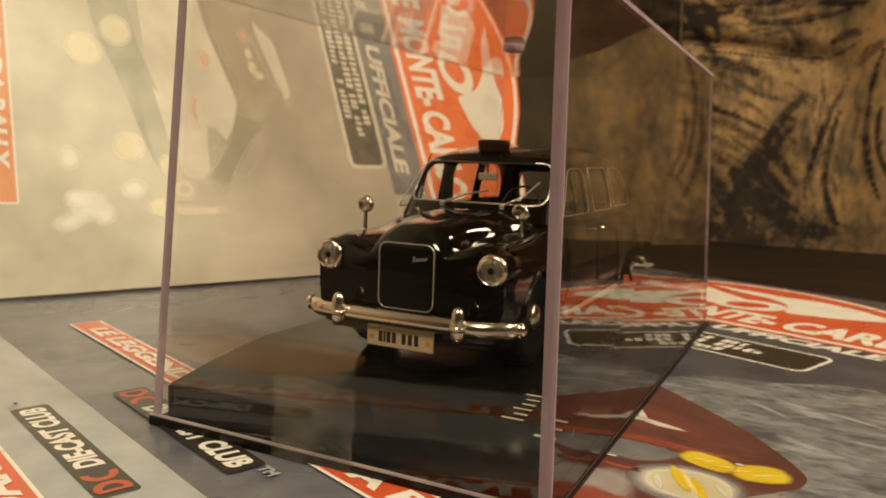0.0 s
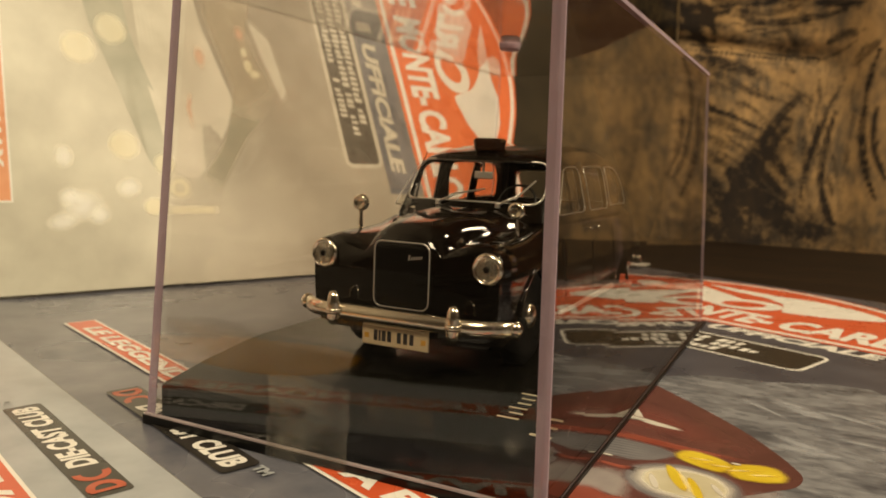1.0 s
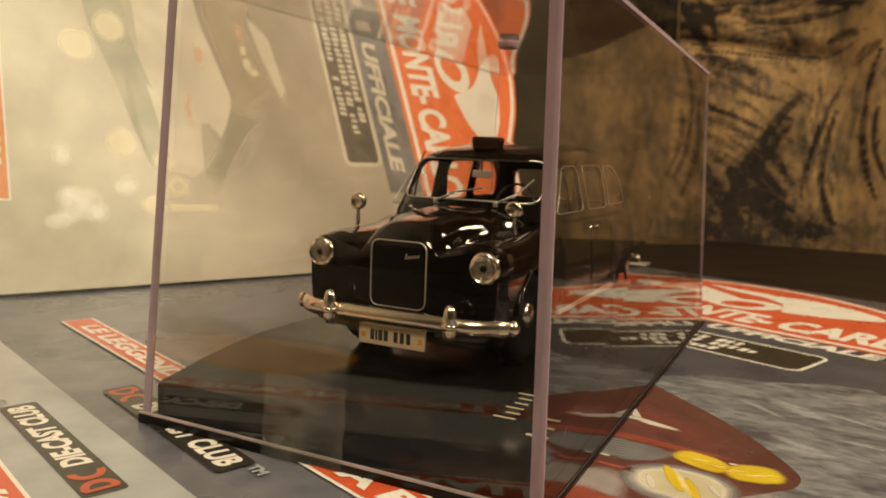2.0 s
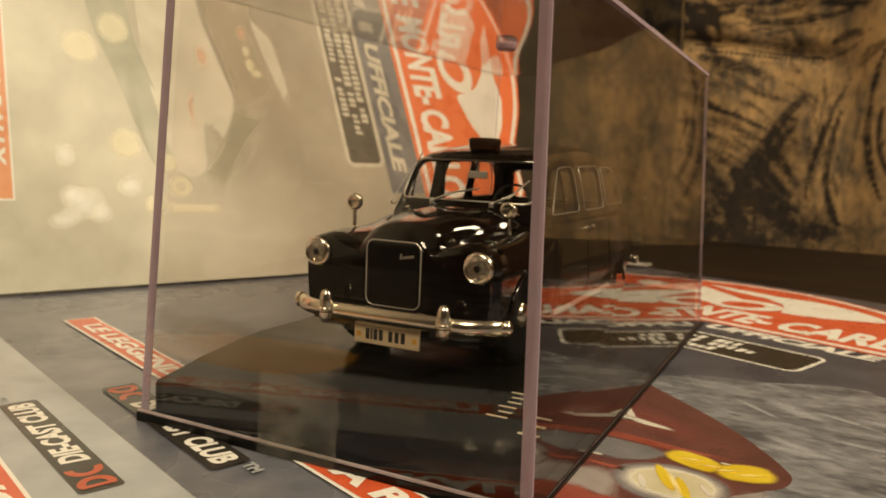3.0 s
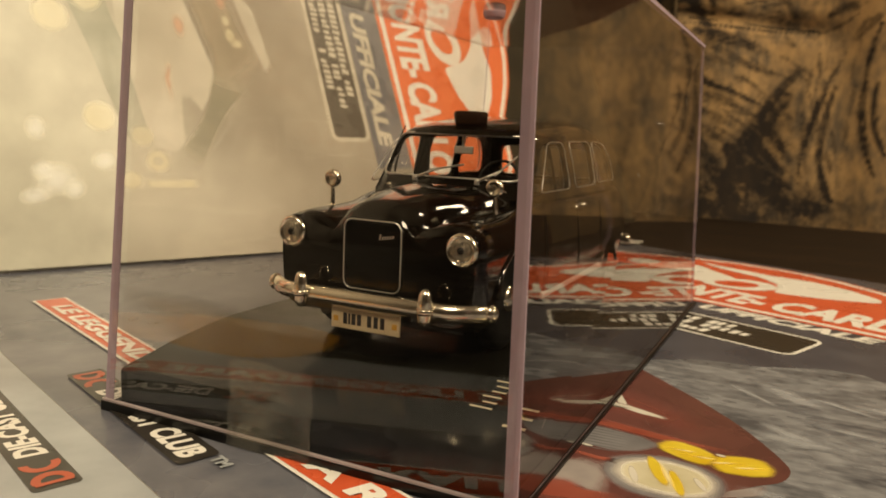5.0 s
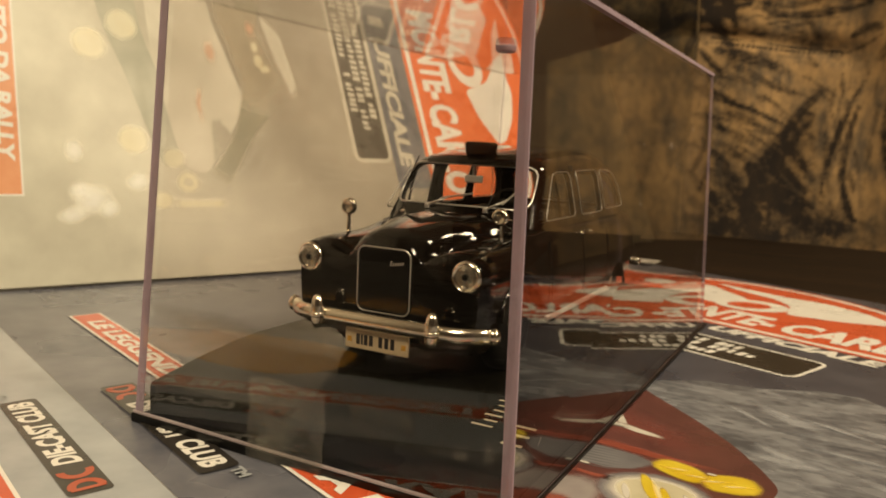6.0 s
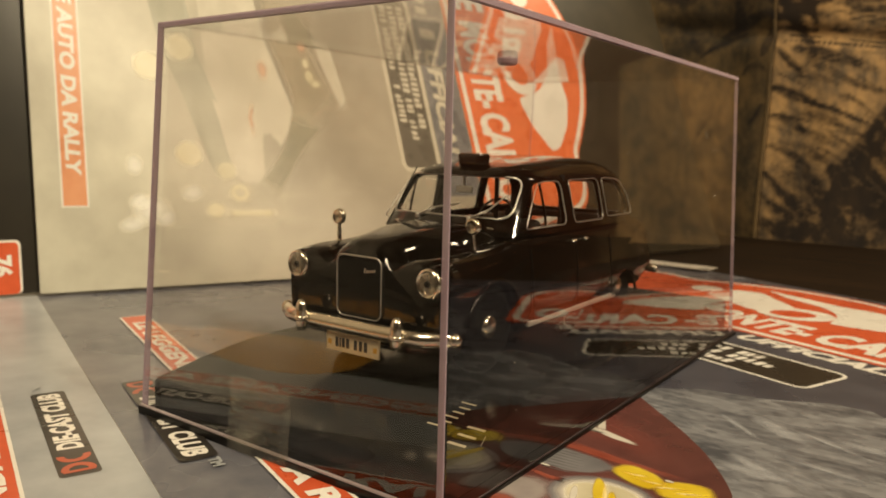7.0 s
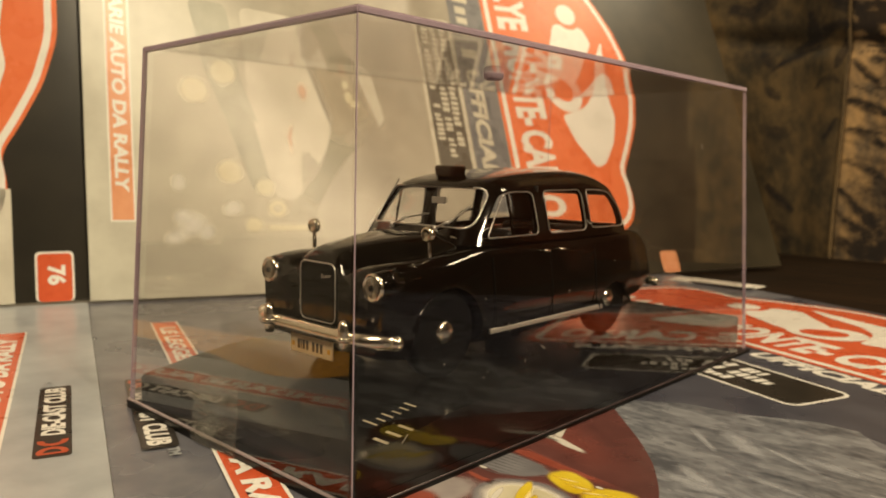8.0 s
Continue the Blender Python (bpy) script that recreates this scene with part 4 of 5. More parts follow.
def pale_magazine():
    m = thing("magazine", (0, 0, 0), "pale rally magazine standing on its side and leaning back", "magazine", "rally magazines")
    onto = upright_onto(0)
    part("page_block", book_block(onto, -20, -0.12, 0, 35.8, 0.28, 30, 50, 0.03), "paper_edge", m)
    page = Page(m, onto, 0.004)
    page.sheet("cover", -20, -0.12, 0, 19.3, "falloff_cover", 0, 60, 60)
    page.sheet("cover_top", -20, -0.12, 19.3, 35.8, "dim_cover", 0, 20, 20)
    title_strip(page, -17.4, -3.15, 0.82, 1.74, -16.6, -4.35, 2, "hazed_red_ink")
    # rally car photograph, its contrast lowered for the sheen on the page
    page.shape("photo_sill", soft_polygon([(-12.5, 4.0), (-12.5, 5.6), (-9.2, 6.1), (-6.5, 7.05), (-4.2, 7.1), (-4.4, 6.4), (-7.6, 5.35), (-9.5, 4.6)], 0.4), "photo_sage", 1)
    page.shape("photo_door", soft_polygon([(-12.5, 6.2), (-12.5, 8.7), (-10.5, 9.0), (-7.3, 10.05), (-6.25, 9.65), (-4.0, 8.1), (-4.3, 7.2), (-8.2, 6.4)], 0.4), "photo_pale", 1)
    page.soft("photo_shade", soft_polygon([(-13.2, 8.8), (-10.8, 8.95), (-7.3, 10.05), (-6.0, 9.7), (-6.0, 10.7), (-7.7, 12.6), (-10.7, 11.3), (-13.2, 12.0)], 0.3), "soft_umber", 2)
    page.soft("photo_shade", soft_polygon([(-7.6, 10.0), (-6.2, 9.55), (-5.3, 9.1), (-3.7, 7.8), (-3.2, 8.8), (-5.0, 10.0), (-6.1, 10.75), (-7.2, 11.9)], 0.25), "soft_moss", 3)
    page.soft("photo_stripe", soft_polygon([(-11.4, 11.2), (-10.6, 12.3), (-7.9, 12.8), (-7.4, 12.45), (-9.5, 11.7)], 0.2), "soft_pale", 3)
    for p, q, r in ((-8.6, 4.14, 0.72), (-9.47, 5.35, 0.70), (-5.23, 5.43, 0.66), (-3.7, 7.32, 0.52), (-4.6, 6.85, 0.5)):
        page.soft("photo_lamp", oval(p, q, r * 0.95, r), "soft_cream", 4)
    page.soft("photo_lamp_heart", oval(-3.7, 7.32, 0.18, 0.2), "soft_green", 5, rings=4)
    for p, q, a, b in ((-9.0, 11.0, 0.4, 0.28), (-9.6, 10.9, 0.3, 0.22), (-8.7, 11.25, 0.25, 0.35), (-3.0, 6.3, 0.4, 0.45)):
        page.soft("photo_glint", oval(p, q, a, b), "soft_cream", 5)
    page.soft("photo_bumper", soft_polygon([(-3.05, 6.6), (-3.05, 8.9), (-2.7, 8.9), (-2.7, 6.6)], 0.1), "soft_cream", 4)
    page.soft("photo_mark", soft_polygon([(-5.9, 8.0), (-7.0, 7.85), (-7.7, 8.1), (-7.6, 8.35), (-6.9, 8.15), (-5.9, 8.3)], 0.1), "soft_rose", 4)
    page.soft("photo_mark", oval(-9.0, 8.8, 0.6, 0.35), "soft_rose", 4)
    page.soft("photo_mark", oval(-10.4, 10.8, 0.5, 0.35), "soft_rose", 5)
    # white spray in the print, with glare on the glossy page painted in
    for p, q, a, b, turn in ((-3.05, 3.87, 0.75, 0.95, 0.2), (-3.35, 3.5, 0.4, 0.5, 0.0), (-2.7, 4.4, 0.4, 0.5, 0.6), (-4.74, 3.36, 0.5, 0.42, 0.0), (-3.7, 5.48, 0.45, 0.6, 0.3), (-2.5, 3.2, 0.4, 0.7, 0.2)):
        page.soft("photo_spray_glare", oval(p, q, a, b, 30, turn), "soft_white", 2)
    info_label(page, -14.0, -4.9, 15.15, 17.15, 2, 21, "hazed_label_ink", "hazed_white_ink", 0.2)
    page.words("UFFICIALE", -11.4, -4.75, 17.6, 18.45, "hazed_white_ink", 2, slant=0.2)
    page.bars(-17.5, -11.9, 17.6, 18.45, 9, "hazed_white_ink", 2, 6)
    page.sheet("slate_band", -20, -3.6, 17.25, 19.2, "hazed_band_ink", 1, 14, 2)
    rally_plate(page, -11.5, 19.25, 2, "orange_ink")
    page.shape("issue_label", rounded(-1.3, -0.12, 27.2, 28.35, 0.2), "hazed_red_ink", 2, rings=2)


def dark_magazine():
    m = thing("magazine", (0, 0, 0), "black rally magazine standing on its side behind the pale one", "magazine", "rally magazines")
    onto = upright_onto(0.32)
    part("page_block", book_block(onto, -20, -0.12, -14, 20, 0.28, 8, 12, 0.05), "paper_edge", m)
    page = Page(m, onto, 0.015)
    page.sheet("cover", -20, -0.12, -14, 20, "dark_cover", 0, 10, 14)
    rally_plate(page, -11.4, -9.75, 1, "orange_ink")
    page.shape("issue_label", rounded(-2.02, -0.12, -1.85, -0.52, 0.18), "white_ink", 2, rings=2)
    page.shape("issue_label_ground", rounded(-1.94, -0.12, -1.77, -0.60, 0.15), "red_ink", 3, rings=2)
    page.words("76", -1.5, -0.75, -1.45, -0.8, "white_ink", 4)
    page.sheet("grey_block", -4.4, -0.12, -6, -2.55, "photo_pale", 2, 2, 2)


slate_magazine()
grey_magazine()
pale_magazine()
dark_magazine()


def leaflet():
    t = thing("leaflet", (-6.4, 28.5, 0.0), "folded pale paper leaflets lying at the edge of the magazine", "paper")
    for k, (x0, x1, y0, y1, turn) in enumerate(((-2.3, 1.7, -0.5, 0.8, 3), (-1.7, 2.1, -0.6, 0.5, -3), (-0.9, 2.0, -0.9, 0.1, -9))):
        bm = block(bmesh.new(), x0, x1, y0, y1, 0.05 * k, 0.05 * k + 0.045, 0.01, 1)
        for v in bm.verts:
            v.co.z += 0.03 * k * max(0.0, v.co.x - x0) / (x1 - x0)
        bmesh.ops.rotate(bm, cent=(0, 0, 0), matrix=Matrix.Rotation(radians(turn), 3, "Z"), verts=bm.verts)
        part("sheet", bm, "white_paper", t)


leaflet()


# ------------------------------------------------------------ the display case
BASE_W, BASE_L, TOP_Z = 7.74, 15.85, 7.95


def display_case():
    c = thing("display_case", (-BASE_W / 2, BASE_L / 2, 0), "clear acrylic display case on a glossy black plinth", "display case")
    ox, oy = BASE_W / 2, -BASE_L / 2

    def local(bm):
        bmesh.ops.translate(bm, vec=(ox, oy, 0), verts=bm.verts)
        return bm

    part("flange", local(block(bmesh.new(), -BASE_W, 0.11, 0.1, BASE_L, 0.0, 0.09, 0.015)), "dull_plastic", c, "black plastic flange")
    part("front_lip", local(block(bmesh.new(), -BASE_W, 0.09, -0.03, 0.1, 0.0, 0.18, 0.02)), "dull_plastic", c, "black front lip")
    # plinth with a long sloping front
    bm = bmesh.new()
    outline = [(0.2, 0.09), (0.2, 0.70), (0.28, 0.77), (1.4, 0.95), (2.6, 1.10), (3.1, 1.13), (15.4, 1.13), (15.5, 1.05), (15.5, 0.09)]
    x0, x1 = -7.5, -0.16
    left, right = [bm.verts.new((x0, y, z)) for y, z in outline], [bm.verts.new((x1, y, z)) for y, z in outline]
    for k in range(len(outline)):
        n = (k + 1) % len(outline)
        bm.faces.new((left[k], left[n], right[n], right[k]))
    bm.faces.new(left[::-1])
    bm.faces.new(right)
    bmesh.ops.bevel(bm, geom=[e for e in bm.edges if abs(e.verts[0].co.x - e.verts[1].co.x) < 0.01], offset=0.04, segments=2, profile=0.5, affect="EDGES")
    part("plinth", local(bm), "plinth_plastic", c)

    # walls lean in towards the top; the panels run into rounded corners
    z0, z1, t, r = 0.09, TOP_Z, 0.17, 0.10
    corner = {
        ("fl", "low"): Vector((-7.70, 0.02, z0)), ("fr", "low"): Vector((0.07, 0.0, z0)), ("br", "low"): Vector((0.03, 15.75, z0)), ("bl", "low"): Vector((-7.70, 15.75, z0)),
        ("fl", "top"): Vector((-7.27, 0.33, z1)), ("fr", "top"): Vector((-0.12, 0.24, z1)), ("br", "top"): Vector((-0.26, 15.35, z1)), ("bl", "top"): Vector((-7.27, 15.35, z1)),
    }
    centre = Vector((-BASE_W / 2, BASE_L / 2, 0))
    ring = ("fl", "fr", "br", "bl")
    sides = tuple(zip(ring, ring[1:] + ring[:1]))

    def inside_face(ob):
        """The inner face of a panel has far less gloss of its own than the outer one."""
        ob.data.materials.append(MAT["acrylic_inside"])
        ob.data.polygons[1].material_index = 1

    def inward_of(a, b):
        along = corner[b, "low"] - corner[a, "low"]
        inward = Vector((-along.y, along.x, 0)).normalized()
        return inward if inward.dot(centre - corner[a, "low"]) > 0 else -inward

    for a, b in sides:
        along = (corner[b, "low"] - corner[a, "low"]).normalized()
        inward = inward_of(a, b)
        q = [corner[a, "low"] + along * r, corner[b, "low"] - along * r, corner[b, "top"] - along * r, corner[a, "top"] + along * r]
        w = [q[0] + along * (t - r), q[1] - along * (t - r), q[2] - along * (t - r), q[3] + along * (t - r)]
        bm = bmesh.new()
        bm.faces.new([bm.verts.new(p) for p in q])
        bm.faces.new([bm.verts.new(p + inward * t - Vector((0, 0, t if k > 1 else 0))) for k, p in enumerate(w)][::-1])
        inside_face(part("panel", local(bm), "acrylic", c))
    bm = bmesh.new()
    bm.faces.new([bm.verts.new(corner[k, "top"]) for k in ring])
    bm.faces.new([bm.verts.new(corner[k, "top"] + (inward_of("fl", "fr") if k[0] == "f" else inward_of("br", "bl")) * t + (inward_of("bl", "fl") if k[1] == "l" else inward_of("fr", "br")) * t - Vector((0, 0, t))) for k in ring][::-1])
    inside_face(part("lid_panel", local(bm), "acrylic", c))
    # rounded corners, each with an added mauve fin for light caught in the edge
    for name, way, start, deep in (("fl", (0.99, 0.10), 0.03, 0.205), ("fr", (-0.78, 0.62), -0.06, 0.28), ("br", (-0.71, -0.71), 0.03, 0.13), ("bl", (0.71, -0.71), 0.03, 0.06)):
        sx, sy = (1 if name[1] == "l" else -1), (1 if name[0] == "f" else -1)
        bm = bmesh.new()
        rows = []
        for k in range(7):
            a = 0.5 * math.pi * k / 6
            off = Vector((sx * (r - r * math.sin(a)), sy * (r - r * math.cos(a)), 0))
            rows.append([bm.verts.new(corner[name, level] + off) for level in ("low", "top")])
        for one, two in zip(rows, rows[1:]):
            bm.faces.new((one[0], two[0], two[1], one[1]))
        part("corner", local(bm), "acrylic", c, smooth=True)
        u = Vector((way[0], way[1], 0)).normalized()
        v = Vector((-u.y, u.x, 0)) * 0.008
        bm = bmesh.new()
        rows = [[bm.verts.new(corner[name, level] + u * along + v * s_ - Vector((0, 0, 0.03 if level == "top" else 0))) for along, s_ in ((start, -1), (deep, -1), (deep, 1), (start, 1))] for level in ("low", "top")]
        for k in range(4):
            bm.faces.new((rows[0][k], rows[0][(k + 1) % 4], rows[1][(k + 1) % 4], rows[1][k]))
        bm.faces.new(rows[0][::-1])
        bm.faces.new(rows[1])
        part("edge_light_fin", local(bm), "acrylic_edge", c, "mauve-tinted acrylic edge")
    for a, b in sides:
        p, q = corner[a, "top"], corner[b, "top"]
        along = (q - p).normalized()
        inward = inward_of(a, b)
        deep = 0.12 if a[0] == "f" and a + b != "blfl" else 0.035
        bm = bmesh.new()
        rows = [[bm.verts.new(v + inward * i + Vector((0, 0, -j))) for i, j in ((0.25 * deep, -0.004), (deep, -0.004), (deep, 0.85 * deep), (-0.003, 0.85 * deep), (-0.003, 0.25 * deep))] for v in (p + along * 0.02, q - along * 0.02)]
        for k in range(5):
            bm.faces.new((rows[0][k], rows[0][(k + 1) % 5], rows[1][(k + 1) % 5], rows[1][k]))
        bm.faces.new(rows[0][::-1])
        bm.faces.new(rows[1])
        part("lid_edge", local(bm), "acrylic_edge" if deep > 0.1 else "acrylic", c, "mauve-tinted acrylic edge" if deep > 0.1 else "")
    for a, b in sides:
        p, q = corner[a, "low"], corner[b, "low"]
        outward = -inward_of(a, b)
        up = 0.092 if a + b == "flfr" else 0.0
        bm = bmesh.new()
        rows = [[bm.verts.new(v + outward * i + Vector((0, 0, j + up))) for i, j in (((0.001, 0.001), (0.034, 0.001), (0.028, 0.03), (0.001, 0.05)) if up else ((0.001, 0.001), (0.014, 0.001), (0.011, 0.014), (0.001, 0.022)))] for v in (p, q)]
        for k in range(4):
            bm.faces.new((rows[0][k], rows[0][(k + 1) % 4], rows[1][(k + 1) % 4], rows[1][k]))
        bm.faces.new(rows[0][::-1])
        bm.faces.new(rows[1])
        part("foot_rim", local(bm), "acrylic_rim" if up else "dark_rim", c, "mauve-tinted acrylic rim" if up else "dark mauve rim")
    # moulding mark in the lid
    part("lid_gate_mark", local(lathe(bmesh.new(), ((0.0, -0.16), (0.20, -0.155), (0.25, -0.12), (0.27, 0.0), (0.27, 0.02), (0.0, 0.03)), "z", 24, (-4.1, 8.3, z1 - 0.02))), "acrylic_edge", c, smooth=True)
    # strip of sticky tape over the front joint
    bm = bmesh.new()
    rows = []
    path = [(0.070, 1.42), (0.044, 0.75), (-0.004, 0.235), (-0.038, 0.19), (-0.040, 0.02)]
    stops = [0.0, 0.67, 1.20, 1.29, 1.46]
    for j in range(31):
        s = 1.46 * j / 30
        y, z = float(np.interp(s, stops, [p[0] for p in path])), float(np.interp(s, stops, [p[1] for p in path]))
        row = []
        for i in range(25):
            x = -4.86 + 1.61 * i / 24
            crease = abs(noise.noise(Vector((x * 2.2, s * 9.0, 7)))) * 0.016 * min(1.0, 0.25 + 1.2 * s)
            row.append(bm.verts.new((x + 0.015 * math.sin(9 * z), y - 0.011 - crease, z + 0.03 * math.sin(4 * x) * (1 - s / 1.46))))
        rows.append(row)
    for one, two in zip(rows, rows[1:]):
        for k in range(24):
            bm.faces.new((one[k], one[k + 1], two[k + 1], two[k]))
    part("sticky_tape", local(bm), "tape", c, "crinkled clear sticky tape")
    # dust and short scratches on the side panel and the plinth
    rng = random.Random(31)
    verts, faces = [], []
    for k in range(24):
        y, z = rng.uniform(0.8, 13), rng.uniform(0.6, 7.0)
        x = 0.03 - (0.19 + 0.10 * y / 15.8) * (z - 0.09) / 7.86 + 0.004
        a, l, w = rng.uniform(0, 3.1), rng.choice((0.012, 0.02, 0.03, 0.09)), rng.uniform(0.006, 0.011)
        c_, s_ = math.cos(a), math.sin(a)
        i = len(verts)
        for du, dv in ((-l, -w), (l, -w), (l, w), (-l, w)):
            verts.append((x + ox, y + du * c_ - dv * s_ + oy, z + du * s_ + dv * c_))
        faces.append((i, i + 1, i + 2, i + 3))
    for k in range(24):
        x, y = rng.uniform(-7.0, -0.6), rng.uniform(3.2, 12)
        l = rng.choice((0.01, 0.014, 0.02))
        i = len(verts)
        for dx, dy in ((-l, -l), (l, -0.6 * l), (0.8 * l, l), (-l, 0.7 * l)):
            verts.append((x + dx + ox, y + dy + oy, 1.136))
        faces.append((i, i + 1, i + 2, i + 3))
    tagged(solid("dust", verts, faces, "dust", c), kind="stuff")
    # lettering on the plinth, two lines of pale strokes
    for words, y0, y1, xa, xb in ((6, 1.36, 2.52, -1.26, -0.88), (3, 0.98, 1.86, -0.56, -0.20)):
        verts, faces = [], []
        step = (y1 - y0) / words
        rng = random.Random(words)
        for k in range(words):
            a, w = y0 + k * step, step * 0.24
            lift = 0.0 if k in (0,) or words == 3 else rng.choice((0.06, 0.14, 0.14))
            i = len(verts)
            for yy, xx in ((a, xb), (a + w, xb), (a + w, xa + lift), (a, xa + lift)):
                z = float(np.interp(yy, [0.28, 1.4, 2.6, 3.1], [0.77, 0.95, 1.10, 1.13])) + 0.006
                verts.append((xx + ox, yy + oy, z))
            faces.append((i, i + 1, i + 2, i + 3))
        solid("caption_bars", verts, faces, "gilt_ink", c)
    return c


display_case()


# ------------------------------------------------------------ the model car
CAR_AT = (-3.54, 1.75, 1.13)


def blend(y, keys):
    return float(np.interp(y, [k for k, _ in keys], [v for _, v in keys]))


def eased(y, keys):
    """Like blend, with the corners between the keys rounded off."""
    w = min(0.3, 0.45 * max(0.0, y - 0.55))
    return sum(blend(y + w * k / 4, keys) for k in range(-4, 5)) / 9 if y < 9.3 else blend(y, keys)


def smooth_key(y, keys):
    """Like blend, with eased steps."""
    for (a, va), (b, vb) in zip(keys, keys[1:]):
        if y <= b:
            t = max(0.0, (y - a) / (b - a))
            t = t * t * (3 - 2 * t)
            return va + (vb - va) * t
    return keys[-1][1]


def hump(x, centre, half, foot, crown, power):
    k = abs(x - centre) / half
    return foot + (crown - foot) * (1 - k**power) ** (1 / power) if k < 1 else foot


def body_section(y):
    """Half of the lower body's outline across the car at y, from the middle of the top round to the middle below."""
    width = smooth_key(y, [(0.40, 1.93), (0.8, 2.0), (3.0, 2.02), (9.4, 2.0), (10.5, 1.92), (10.86, 1.70)])
    crown = eased(y, [(0.40, 2.40), (0.44, 2.50), (0.52, 2.60), (0.68, 2.70), (1.0, 2.78), (2.0, 2.90), (3.0, 2.98), (3.4, 2.86), (3.8, 2.76), (9.6, 2.76), (10.25, 2.72), (10.55, 2.58), (10.72, 2.40), (10.82, 2.2), (10.86, 2.0)])
    wing = eased(y, [(0.40, 2.30), (0.46, 2.40), (0.6, 2.46), (1.0, 2.50), (1.6, 2.50), (2.4, 2.54), (3.2, 2.68), (3.9, 2.74), (9.6, 2.74), (10.25, 2.68), (10.55, 2.52), (10.72, 2.32), (10.82, 2.1), (10.86, 1.9)])
    waist = eased(y, [(0.40, 1.8), (2.5, 1.9), (4.0, 2.45), (9.4, 2.45), (10.3, 2.25), (10.86, 1.7)])
    bonnet = smooth_key(y, [(0.40, 0.86), (1.0, 0.95), (2.2, 1.35), (3.4, 1.90), (9.6, 1.95), (11.0, 1.7)])
    under = smooth_key(y, [(0.40, 0.80), (0.9, 0.62), (3.0, 0.72), (8.0, 0.78), (9.6, 0.95), (11.0, 1.25)])
    half = smooth_key(y, [(0.4, 0.50), (2.0, 0.52), (3.4, 0.36), (9.8, 0.34), (10.86, 0.7)])
    reach = smooth_key(y, [(0.4, 1.7), (2.2, 1.6), (3.6, 1.0)])
    out = []
    n = 44
    for k in range(n + 1):
        x = width * math.sin(0.5 * math.pi * k / n)
        a = hump(x, 0, bonnet, 1.6, crown, 3.2)
        b = hump(x, width - half, half if x > width - half else reach * half, waist, wing, 2.2)
        if x < width - half:
            b = min(b, wing)
        c = 0.045
        z = max(a, b) + 0.5 * c * max(0.0, 1 - abs(a - b) / 0.12)
        z = max(z, waist)
        out.append((x, z))
    for k in range(1, 9):
        t = k / 8
        swell = 0.13 * min(1.0, max(0.0, (y - 2.4) / 1.4))
        out.append((width + swell * math.sin(min(t, 0.8) / 0.8 * 0.5 * math.pi) - (0.10 - 0.5 * swell) * t**2 - 0.4 * max(0.0, t - 0.8), waist + (under - waist) * t))
    out.append((width - 0.35, under - 0.04))
    out.append((0.0, under - 0.05))
    return out


def cut(ob, cutters):
    """Takes the cutters' shapes out of a mesh for good."""
    for c in cutters:
        m = ob.modifiers.new("cut", "BOOLEAN")
        m.object, m.operation, m.solver = c, "DIFFERENCE", "EXACT"
    data = bpy.data.meshes.new_from_object(ob.evaluated_get(bpy.context.evaluated_depsgraph_get()))
    ob.modifiers.clear()
    ob.data = data
    for c in cutters:
        bpy.data.objects.remove(c)
    return ob


def cabin_ring(level):
    """The cabin's outline at a share of its height: (z, front, rear, half width, squareness)."""
    z = blend(level, [(0, 2.70), (0.5, 3.45), (0.72, 3.86), (0.82, 4.02), (0.90, 4.12), (0.96, 4.18), (1, 4.21)])
    return z, cabin_front(z), cabin_rear(z), cabin_half(z)


def cabin_front(z):
    return blend(z, [(2.70, 2.86), (2.95, 3.04), (3.86, 3.66), (4.02, 3.86), (4.12, 4.20), (4.18, 4.75), (4.21, 5.5)])


def cabin_rear(z):
    return blend(z, [(2.70, 10.12), (3.2, 9.98), (3.6, 9.72), (3.86, 9.52), (4.02, 9.24), (4.12, 8.85), (4.18, 8.3), (4.21, 7.5)])


def cabin_half(z):
    return blend(z, [(2.70, 1.965), (3.2, 1.88), (3.7, 1.76), (3.9, 1.68), (4.02, 1.55), (4.12, 1.32), (4.18, 1.0), (4.21, 0.55)])


def cabin_point(a, z, inset=0.0):
    f, r, w = cabin_front(z) + inset, cabin_rear(z) - inset, cabin_half(z) - inset
    mid, half = (f + r) / 2, (r - f) / 2
    c, s = math.cos(a), math.sin(a)
    power = 7.0
    k = (abs(c) ** power + abs(s) ** power) ** (-1 / power)
    bow = 0.16 * (1 - min(1, abs(c * k)) ** 2) if s < 0 else 0.35 * (1 - min(1, abs(c * k)) ** 2)
    y = mid + (half - 0.16 if s < 0 else half - 0.35) * s * k + (-bow if s < 0 else bow)
    dome = 0.16 * math.sin(math.pi * min(1.0, max(0.0, (y - 4.0) / 5.6)) ** 1.2) * smooth_key(z, [(3.9, 0.0), (4.18, 1.0)])
    return (w * c * k, y, z + dome)


